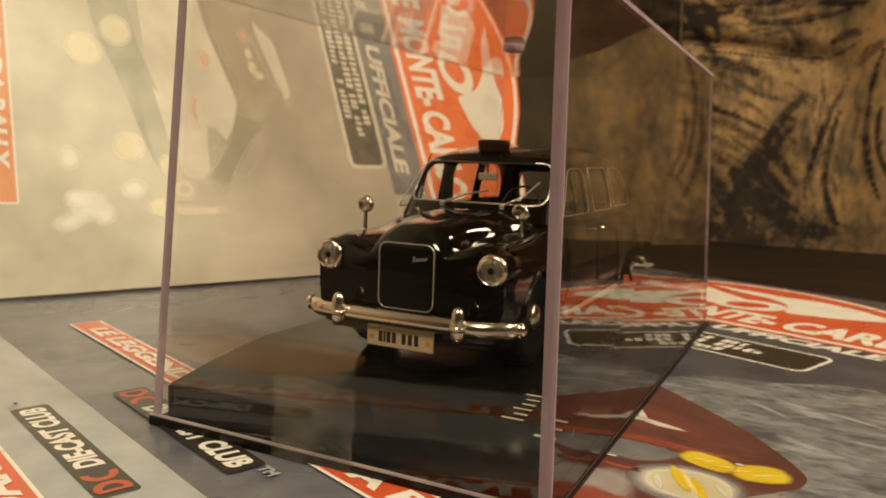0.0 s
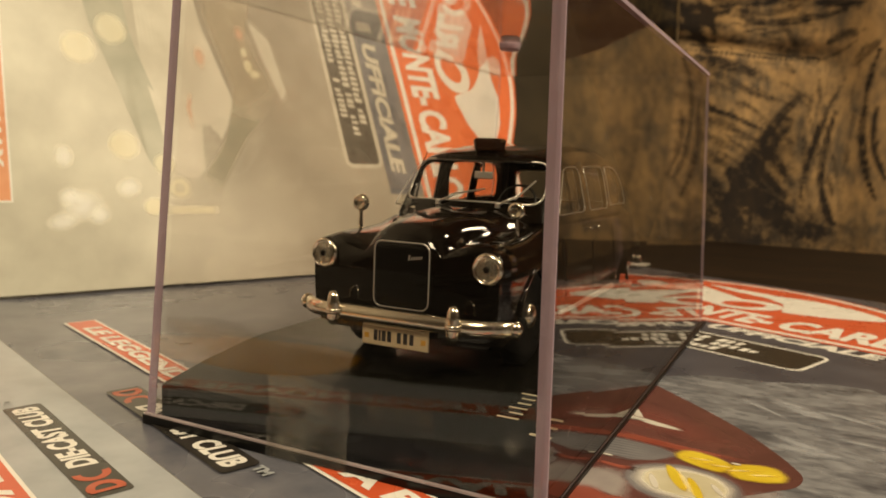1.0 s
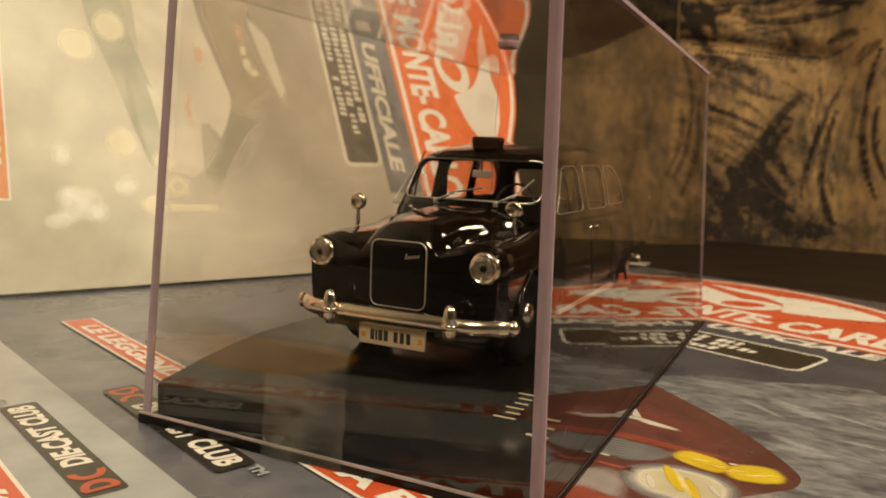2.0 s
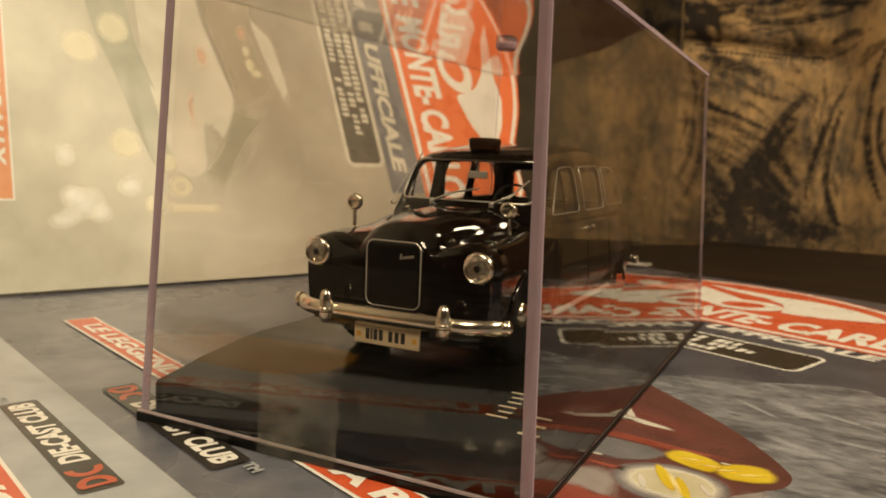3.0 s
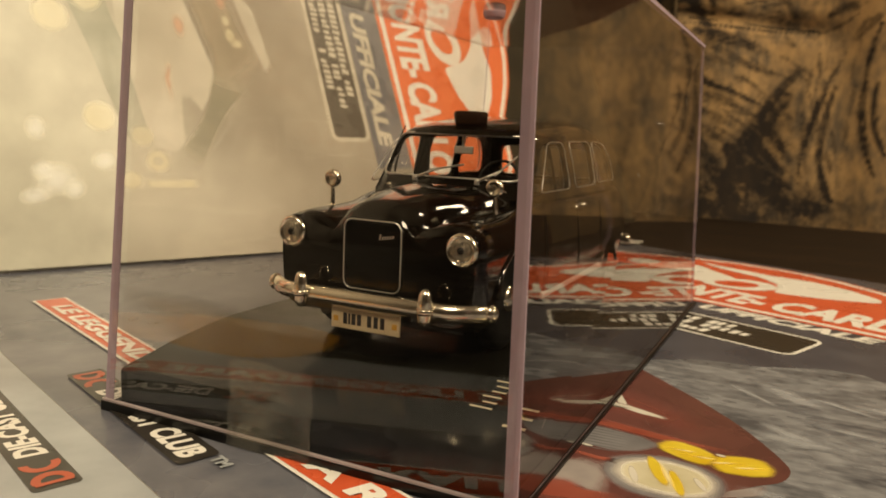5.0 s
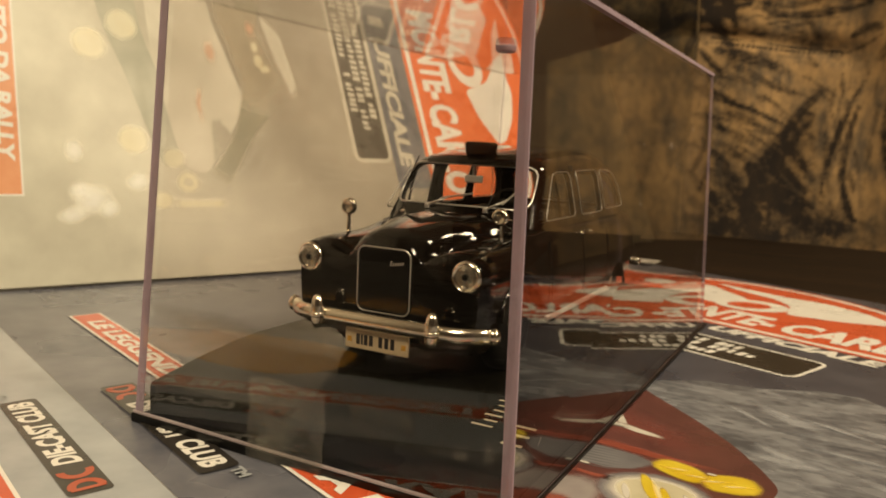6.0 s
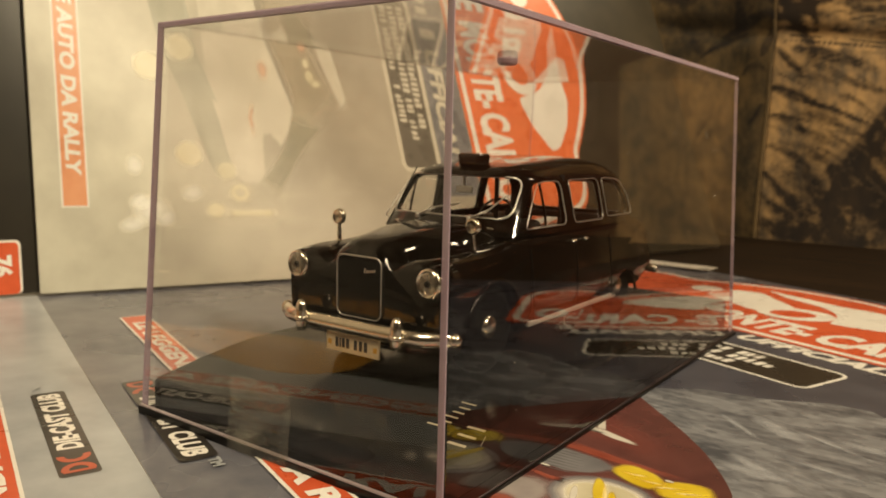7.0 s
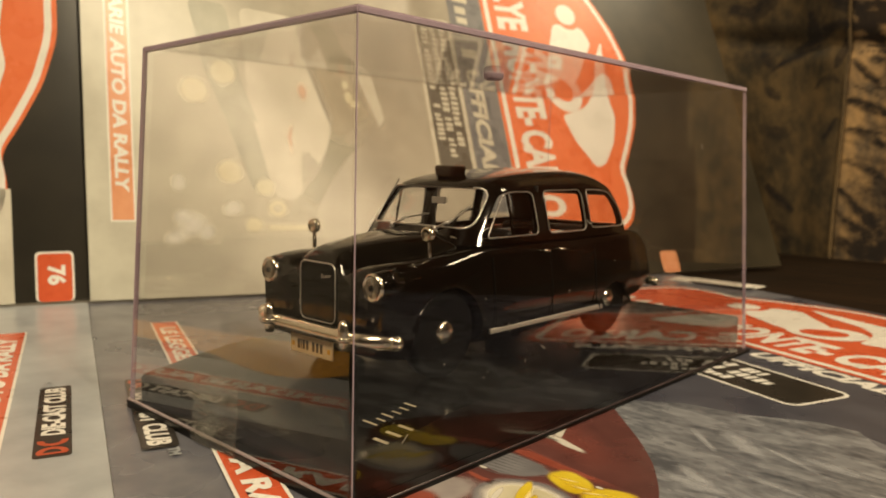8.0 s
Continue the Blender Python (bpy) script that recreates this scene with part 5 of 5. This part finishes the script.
def model_car():
    car = thing("model_car", CAR_AT, "glossy black diecast model of a vintage taxi on the plinth", "model car")

    # lower body
    stations = [0.40, 0.42, 0.46, 0.52, 0.60, 0.70, 0.80, 0.92, 1.05, 1.18, 1.32, 1.46, 1.6, 1.8, 2.0, 2.2, 2.4, 2.6, 2.8, 2.95, 3.1, 3.25, 3.4, 3.55, 3.7, 3.9, 4.2, 5.5, 7.0, 8.5, 9.3, 9.7, 10.0, 10.25, 10.4, 10.55, 10.65, 10.74, 10.80, 10.84, 10.86]
    bm = bmesh.new()
    rings = []
    for y in stations:
        half = body_section(y)
        ring = [(x, z) for x, z in half] + [(-x, z) for x, z in half[-2:0:-1]]
        rings.append([bm.verts.new((x, y, z)) for x, z in ring])
    for one, two in zip(rings, rings[1:]):
        n = len(one)
        for k in range(n):
            bm.faces.new((one[k], one[(k + 1) % n], two[(k + 1) % n], two[k]))
    bm.faces.new(rings[0][::-1])
    bm.faces.new(rings[-1])
    body = part("body", bm, "black_paint", car, smooth=False)
    cutters = []
    for y, r, z in ((2.23, 1.0, 0.93), (8.62, 0.78, 0.66)):
        for side in (-1, 1):
            b = lathe(bmesh.new(), ((r, 0.0), (r, 1.2)), "x", 40)
            bmesh.ops.translate(b, vec=(1.35 if side > 0 else -2.55, y, z), verts=b.verts)
            cutters.append(part("cutter", b, "black_paint", car))
    cut(body, cutters)
    for p in body.data.polygons:
        p.use_smooth = True
    body.data.set_sharp_from_angle(angle=radians(38))

    # raised wheel-arch lips
    for y, r, z in ((2.23, 1.02, 0.93), (8.62, 0.80, 0.66)):
        for side in (-1, 1):
            pts = [(side * (2.0 + (0.09 if y > 5 or a < 60 else 0.0) * (1 - math.sin(radians(a)))), y + r * math.cos(radians(a)), z + r * math.sin(radians(a))) for a in range(8, 173, 8)]
            part("wheel_arch_lip", tube(bmesh.new(), pts, 0.045, 6), "black_paint", car, smooth=True)

    # cabin shell with its openings
    bm = bmesh.new()
    levels = [0, 0.12, 0.25, 0.4, 0.55, 0.68, 0.74, 0.79, 0.84, 0.88, 0.92, 0.95, 0.975, 1.0]
    sides = 96
    outer, inner = [], []
    for lv in levels:
        z = cabin_ring(lv)[0]
        outer.append([bm.verts.new(cabin_point(k * math.tau / sides, z)) for k in range(sides)])
    for lv in levels[:9]:
        z = min(cabin_ring(lv)[0], 3.98)
        inner.append([bm.verts.new(cabin_point(k * math.tau / sides, z, 0.11)) for k in range(sides)])
    for stack in (outer, inner):
        for one, two in zip(stack, stack[1:]):
            for k in range(sides):
                bm.faces.new((one[k], one[(k + 1) % sides], two[(k + 1) % sides], two[k]))
        bm.faces.new(stack[-1])
    for k in range(sides):
        bm.faces.new((outer[0][k], outer[0][(k + 1) % sides], inner[0][(k + 1) % sides], inner[0][k]))
    cabin = part("cabin", bm, "black_paint", car)

    windows = {
        "front_door": soft_polygon([(3.42, 2.86), (5.32, 2.86), (5.27, 3.84), (4.50, 3.84), (4.16, 3.78)], 0.16),
        "rear_door": soft_polygon([(5.74, 2.86), (7.34, 2.86), (7.31, 3.86), (5.71, 3.85)], 0.16),
        "quarter": soft_polygon([(7.57, 2.90), (9.14, 2.90), (9.00, 3.40), (8.62, 3.78), (8.30, 3.84), (7.55, 3.86)], 0.16),
    }
    screen = soft_polygon([(-1.60, 3.05), (1.60, 3.05), (1.52, 3.92), (-1.52, 3.92)], 0.26)
    back = soft_polygon([(-1.50, 2.84), (1.50, 2.84), (1.34, 3.66), (-1.34, 3.66)], 0.22)
    cutters = []

    def prism(points, axis, a, b):
        m = bmesh.new()
        one, two = [], []
        for u, w in points:
            for at, row in ((a, one), (b, two)):
                row.append(m.verts.new((at, u, w) if axis == "x" else (u, at, w)))
        n = len(points)
        for k in range(n):
            m.faces.new((one[k], one[(k + 1) % n], two[(k + 1) % n], two[k]))
        m.faces.new(one[::-1])
        m.faces.new(two)
        return part("cutter", m, "black_paint", car)

    for pts in windows.values():
        cutters.append(prism(pts, "x", -3, 3))
    cutters.append(prism(screen, "y", 2.2, 4.6))
    cutters.append(prism(back, "y", 8.8, 11))
    cut(cabin, cutters)
    for p in cabin.data.polygons:
        p.use_smooth = True
    cabin.data.set_sharp_from_angle(angle=radians(38))

    # panes and their silver surrounds
    def pane(name, points, place, bead=0.0135):
        n = len(points)
        cx, cz = sum(p for p, _ in points) / n, sum(q for _, q in points) / n
        verts, faces = [place(cx, cz, 0.05)], []
        for r in (0.5, 1.0):
            verts += [place(cx + (u - cx) * r, cz + (w - cz) * r, 0.05) for u, w in points]
        faces = [(0, 1 + k, 1 + (k + 1) % n) for k in range(n)]
        faces += [(1 + k, 1 + n + k, 1 + n + (k + 1) % n, 1 + (k + 1) % n) for k in range(n)]
        glass = solid(name, verts, faces, "car_glass", car, smooth=True)
        part("surround", tube(bmesh.new(), [place(u, w, -0.012) for u, w in points], bead, 6, True), "silver", glass, "silver painted surround", smooth=True)

    for name, pts in windows.items():
        for side in (-1, 1):
            pane("side_window", pts, lambda y, z, d, s=side: (s * (cabin_half(z) - d - 0.01), y, z))
    pane("windscreen", screen, lambda x, z, d: (x, cabin_point_front(x, z) + d, z), 0.024)
    pane("rear_window", back, lambda x, z, d: (x, cabin_point_back(x, z) - d, z))
    for side in (-1, 1):
        pts = [(side * (cabin_half(z) - 0.02), 4.36, z) for z in (2.86, 3.3, 3.82)]
        part("quarterlight_bar", tube(bmesh.new(), pts, 0.03, 6), "black_paint", car)

    # inside: bulkhead, seats, wheel, mirror
    part("bench_seat", block(bmesh.new(), -1.5, 1.5, 8.2, 8.9, 2.5, 2.84, 0.1), "interior", car)
    part("driver_seat", block(bmesh.new(), 0.35, 1.35, 4.9, 5.2, 2.5, 2.92, 0.1), "interior", car)
    bm = bmesh.new()
    for x in (-1.66, -0.1, 1.66):
        block(bm, x - 0.05, x + 0.05, 5.48, 5.54, 2.6, 3.97)
    part("partition", bm, "interior", car)
    pts = [(0.75 + 0.42 * math.cos(radians(a)), 4.1 + 0.2 * math.sin(radians(a)), 3.05 + 0.36 * math.sin(radians(a))) for a in range(0, 360, 20)]
    part("steering_wheel", tube(bmesh.new(), pts, 0.03, 6, True), "interior", car)
    part("rear_view_mirror", block(block(bmesh.new(), -0.22, 0.22, 3.92, 3.98, 3.52, 3.68, 0.02), -0.02, 0.02, 3.9, 3.95, 3.68, 3.92), "sill_silver", car)

    # grille, badge, lamps
    ring = rounded(-0.57, 0.57, 1.20, 2.42, 0.16)
    grille = part("grille", block(bmesh.new(), -0.55, 0.55, 0.36, 0.5, 1.22, 2.40, 0.03), "black_plastic", car)
    part("grille_surround", tube(bmesh.new(), [(x, 0.365, z) for x, z in ring], 0.015, 6, True), "silver", grille, "thin silver grille surround", smooth=True)
    verts, faces = [], []
    for k in range(6):
        x, z = 0.14 + 0.05 * k, 2.10 + 0.008 * k
        i = len(verts)
        h = 0.1 if k == 0 else 0.055
        verts += [(x, 0.352, z), (x + 0.032, 0.352, z), (x + 0.05, 0.352, z + h), (x + 0.018, 0.352, z + h)]
        faces.append((i, i + 1, i + 2, i + 3))
    solid("badge_bars", verts, faces, "silver", grille)
    for side in (-1, 1):
        lamp = part("headlamp", lathe(bmesh.new(), ((0.285, 0.40), (0.285, 0.345), (0.275, 0.315), (0.245, 0.30), (0.205, 0.325)), "y", 36, (side * 1.69, 0.03, 2.08)), "chrome", car, smooth=True)
        part("lamp_bowl", lathe(bmesh.new(), ((0.36, 0.85), (0.33, 0.60), (0.30, 0.46), (0.288, 0.372)), "y", 36, (side * 1.69, 0.03, 2.08)), "black_paint", lamp, "black bowl", smooth=True)
        lamp.data.set_sharp_from_angle(angle=radians(50))
        part("reflector", lathe(bmesh.new(), ((0.0, 0.362), (0.10, 0.357), (0.155, 0.345), (0.205, 0.325)), "y", 32, (side * 1.69, 0.03, 2.08)), "reflector", lamp, "pale silver reflector", smooth=True)
        part("bulb", lathe(bmesh.new(), ((0.0, 0.262), (0.035, 0.264), (0.056, 0.275), (0.062, 0.36)), "y", 16, (side * 1.69, 0.03, 2.08)), "black_plastic", lamp, smooth=True)
        part("lens", lathe(bmesh.new(), ((0.03, 0.285), (0.09, 0.289), (0.15, 0.299), (0.206, 0.315)), "y", 32, (side * 1.69, 0.03, 2.08)), "lens", lamp, smooth=True)
        # wing mirror
        bx, by = (-1.62, 1.5) if side < 0 else (1.55, 1.98)
        mirror = part("wing_mirror", lathe(bmesh.new(), ((0.03, -0.06), (0.10, -0.055), (0.115, -0.075), (0.155, -0.06), (0.172, -0.01), (0.172, 0.03), (0.13, 0.08), (0.04, 0.10)), "y", 24, (bx, by + 0.02, 3.0)), "chrome", car, smooth=True)
        part("stalk", tube(bmesh.new(), [(bx + 0.02 * side, by + 0.05, 2.36), (bx + 0.02 * side, by + 0.05, 2.62), (bx + 0.01 * side, by + 0.03, 2.86), (bx, by, 2.97)], 0.055, 8, taper=0.035), "chrome", mirror, smooth=True)
        part("stalk_foot", lathe(bmesh.new(), ((0.095, 2.38), (0.095, 2.46), (0.055, 2.50)), "z", 12, (bx + 0.02 * side, by + 0.05, 0)), "chrome", mirror)
    # bumpers
    def bumper(y, sign, ends, name, height, reach=2.2, lift=0.0):
        pts = []
        for k in range(25):
            x = -reach + 2 * reach * k / 24
            e = max(0.0, (abs(x) - reach + 0.75) / 0.75)
            pts.append((x, y + sign * (0.03 * (abs(x) / 1.45) ** 2 + ends * e**2), 1.06 + lift))
        bm = bmesh.new()
        section = [(0.02, -height), (0.09, -0.75 * height), (0.12, -0.3 * height), (0.12, 0.25 * height), (0.08, 0.8 * height), (0.0, height), (-0.05, 0.9 * height), (-0.05, -0.9 * height)]
        rows = []
        for i, p in enumerate(pts):
            small = 0.86 if i in (0, 24) else 1.0
            rows.append([bm.verts.new((p[0], p[1] - sign * d * small, p[2] + h * small)) for d, h in section])
        for one, two in zip(rows, rows[1:]):
            for k in range(8):
                bm.faces.new((one[k], one[(k + 1) % 8], two[(k + 1) % 8], two[k]))
        bm.faces.new(rows[0])
        bm.faces.new(rows[-1][::-1])
        b = part(name, bm, "chrome", car, smooth=True)
        b.data.set_sharp_from_angle(angle=radians(60))
        for x in (-0.562 * reach, 0.565 * reach):
            m = bmesh.new()
            prof = [(0.02, 0.80), (0.09, 0.82), (0.125, 0.92), (0.13, 1.08), (0.135, 1.2), (0.12, 1.34), (0.08, 1.42), (0.02, 1.45)]
            lathe(m, prof, "z", 16, (x, y - sign * 0.10, lift))
            for v in m.verts:
                v.co.y = y - sign * 0.10 + (v.co.y - (y - sign * 0.10)) * 0.9
            part("overrider", m, "chrome", b, smooth=True)
            part("overrider_band", lathe(bmesh.new(), ((0.145, 1.02), (0.155, 1.05), (0.155, 1.09), (0.145, 1.12)), "z", 16, (x, y - sign * 0.10, lift)), "chrome", b, smooth=True)
            part("bracket", block(bmesh.new(), x - 0.06, x + 0.06, min(y, y + sign * 0.5), max(y, y + sign * 0.5), 0.98, 1.12), "black_plastic", b)
        for i in (0, 24):
            part("bumper_end", lathe(bmesh.new(), [(0.135 * math.sin(radians(a)), 1.0 * height * -math.cos(radians(a))) for a in range(6, 180, 24)], "z", 12, pts[i]), "chrome", b, smooth=True)
        return b

    bumper(0.14, 1, 0.34, "front_bumper", 0.16, 2.19)
    bumper(11.14, -1, 0.16, "rear_bumper", 0.13, 2.0, 0.12)

    # number plate with plain bars
    plate = part("number_plate", block(bmesh.new(), -0.69, 0.69, 0.19, 0.235, 0.50, 0.87, 0.012, 1), "plate", car, "pale number plate")
    verts, faces = [], []
    xs = [-0.44, -0.335, -0.27, -0.155, 0.05, 0.18, 0.31]
    for k, x in enumerate(xs):
        w = 0.045 if k == 1 else 0.085
        i = len(verts)
        verts += [(x, 0.186, 0.59), (x + w, 0.186, 0.59), (x + w, 0.186, 0.79), (x, 0.186, 0.79)]
        faces.append((i, i + 1, i + 2, i + 3))
    solid("plate_bars", verts, faces, "plate_ink", plate)
    for x in (-0.64, 0.54):
        solid("plate_mark", [(x, 0.186, 0.62), (x + 0.1, 0.186, 0.62), (x + 0.1, 0.186, 0.72), (x, 0.186, 0.72)], [(0, 1, 2, 3)], "plate_gold", plate)
    part("bracket", block(bmesh.new(), -0.3, 0.3, 0.236, 0.55, 0.66, 0.80), "black_plastic", plate)

    # wheels
    for y in (2.23, 8.62):
        for side in (-1, 1):
            s = side
            prof = [(0.60, -0.2), (0.84, -0.21), (0.93, -0.13), (0.95, 0.0), (0.93, 0.13), (0.84, 0.20), (0.66, 0.215), (0.60, 0.18)]
            x = side * 1.66
            wheel = part("wheel", lathe(bmesh.new(), [(r, s * a) for r, a in [(0.1, 0.05), (0.58, 0.10), (0.62, 0.16), (0.62, -0.18), (0.1, -0.18)]], "x", 32, (x, y, 0.95)), "black_paint", car, smooth=True)
            wheel.data.set_sharp_from_angle(angle=radians(40))
            t = part("tyre", lathe(bmesh.new(), [(r, s * a) for r, a in prof], "x", 40, (x, y, 0.95)), "rubber", wheel, smooth=True)
            t.data.set_sharp_from_angle(angle=radians(50))
            part("hubcap", lathe(bmesh.new(), [(r, s * a) for r, a in ((0.26, 0.08), (0.26, 0.18), (0.24, 0.225), (0.18, 0.26), (0.09, 0.28), (0.02, 0.285))], "x", 28, (x, y, 0.97)), "chrome", wheel, "domed chrome hubcap", smooth=True)
    # axles reach down to the fixing blocks
    for y in (2.23, 8.62):
        part("axle", tube(bmesh.new(), [(-1.6, y, 0.95), (1.6, y, 0.95)], 0.12, 10), "black_plastic", car)
    part("chassis", block(bmesh.new(), -1.5, 1.5, 1.0, 10.4, 0.45, 0.85, 0.05), "black_plastic", car)

    # wipers, sign, aerial
    for pivot, bend, tip in (((-0.66, 3.02), (-0.21, 3.22), (0.34, 3.33)), ((0.72, 3.02), (1.14, 3.24), (1.36, 3.54))):
        a, m, e = (Vector((x, cabin_point_front(x, z) - gap, z)) for (x, z), gap in ((pivot, 0.05), (bend, 0.10), (tip, 0.05)))
        wiper = part("wiper", tube(bmesh.new(), [a, m], 0.03, 6, taper=0.024), "silver", car, smooth=True)
        part("blade", tube(bmesh.new(), [m - (e - m) * 0.3, m, e], 0.02, 6), "silver", wiper)
        part("wiper_spindle", lathe(bmesh.new(), ((0.05, -0.06), (0.05, 0.02), (0.03, 0.05)), "z", 10, tuple(a)), "silver", wiper)
    sign = part("taxi_sign", block(bmesh.new(), -0.41, 0.25, 4.16, 4.66, 4.10, 4.42, 0.09, 3), "sign_brown", car, "dark brown roof sign", smooth=False)
    for v in sign.data.vertices:
        k = (v.co.z / CM - 4.10) / 0.34
        v.co.x = (-0.08 + (v.co.x / CM + 0.08) * (0.84 + 0.22 * k)) * CM
    part("sign_foot", block(bmesh.new(), -0.32, 0.16, 4.2, 4.6, 4.02, 4.13, 0.03), "black_paint", sign)
    part("aerial", tube(bmesh.new(), [(-1.62, 3.12, 2.72), (-1.56, 3.56, 3.3), (-1.47, 4.05, 4.06)], 0.02, 6, taper=0.012), "black_plastic", car)

    # door furniture and sills
    for side in (-1, 1):
        for y in (5.38, 6.02):
            handle = part("door_handle", tube(bmesh.new(), [(side * 2.06, y, 2.47), (side * 2.07, y + 0.12, 2.475), (side * 2.05, y + 0.24, 2.47)], 0.035, 8), "chrome", car, smooth=True)
            part("handle_stem", tube(bmesh.new(), [(side * 1.95, y + 0.05, 2.47), (side * 2.06, y + 0.05, 2.47)], 0.03, 6), "chrome", handle)
        part("sill_strip", block(bmesh.new(), min(side * 1.99, side * 2.09), max(side * 1.99, side * 2.09), 3.45, 8.0, 0.78, 0.90, 0.02, 1), "sill_silver", car, "pale silver sill strip")
        part("bonnet_hinge", lathe(bmesh.new(), ((0.05, 2.54), (0.06, 2.60), (0.02, 2.63)), "z", 12, (side * 1.45, 2.62, 0)), "black_plastic", car)
        part("rear_lamp", lathe(bmesh.new(), ((0.09, 0.0), (0.09, 0.12), (0.05, 0.17)), "y", 16, (side * 1.45, 10.80, 1.75)), "red_lens", car)
        for y in (3.55, 5.68, 7.6):
            seam = [(side * (2.012 + 0.13 * math.sin(min(1.0, (2.45 - z) / 1.33) * 0.5 * math.pi)), y, z) for z in (0.95, 1.2, 1.5, 1.8, 2.1, 2.3, 2.45)]
            part("door_seam", tube(bmesh.new(), seam, 0.012, 4), "rubber", car)
    for side in (-1, 1):
        part("cowl_vent", tube(bmesh.new(), [(side * 1.2, 3.05, 2.86), (side * 1.55, 3.2, 2.80)], 0.03, 6), "chrome", car)
    return car


def cabin_point_front(x, z):
    """The windscreen side of the cabin at x and z."""
    f, r, w = cabin_front(z), cabin_rear(z), cabin_half(z)
    mid, half = (f + r) / 2, (r - f) / 2
    u = min(0.999, abs(x) / w)
    s = (1 - u**7) ** (1 / 7)
    return mid - (half - 0.16) * s - 0.16 * (1 - u**2)


def cabin_point_back(x, z):
    f, r, w = cabin_front(z), cabin_rear(z), cabin_half(z)
    mid, half = (f + r) / 2, (r - f) / 2
    u = min(0.999, abs(x) / w)
    s = (1 - u**7) ** (1 / 7)
    return mid + (half - 0.35) * s + 0.35 * (1 - u**2)


model_car()
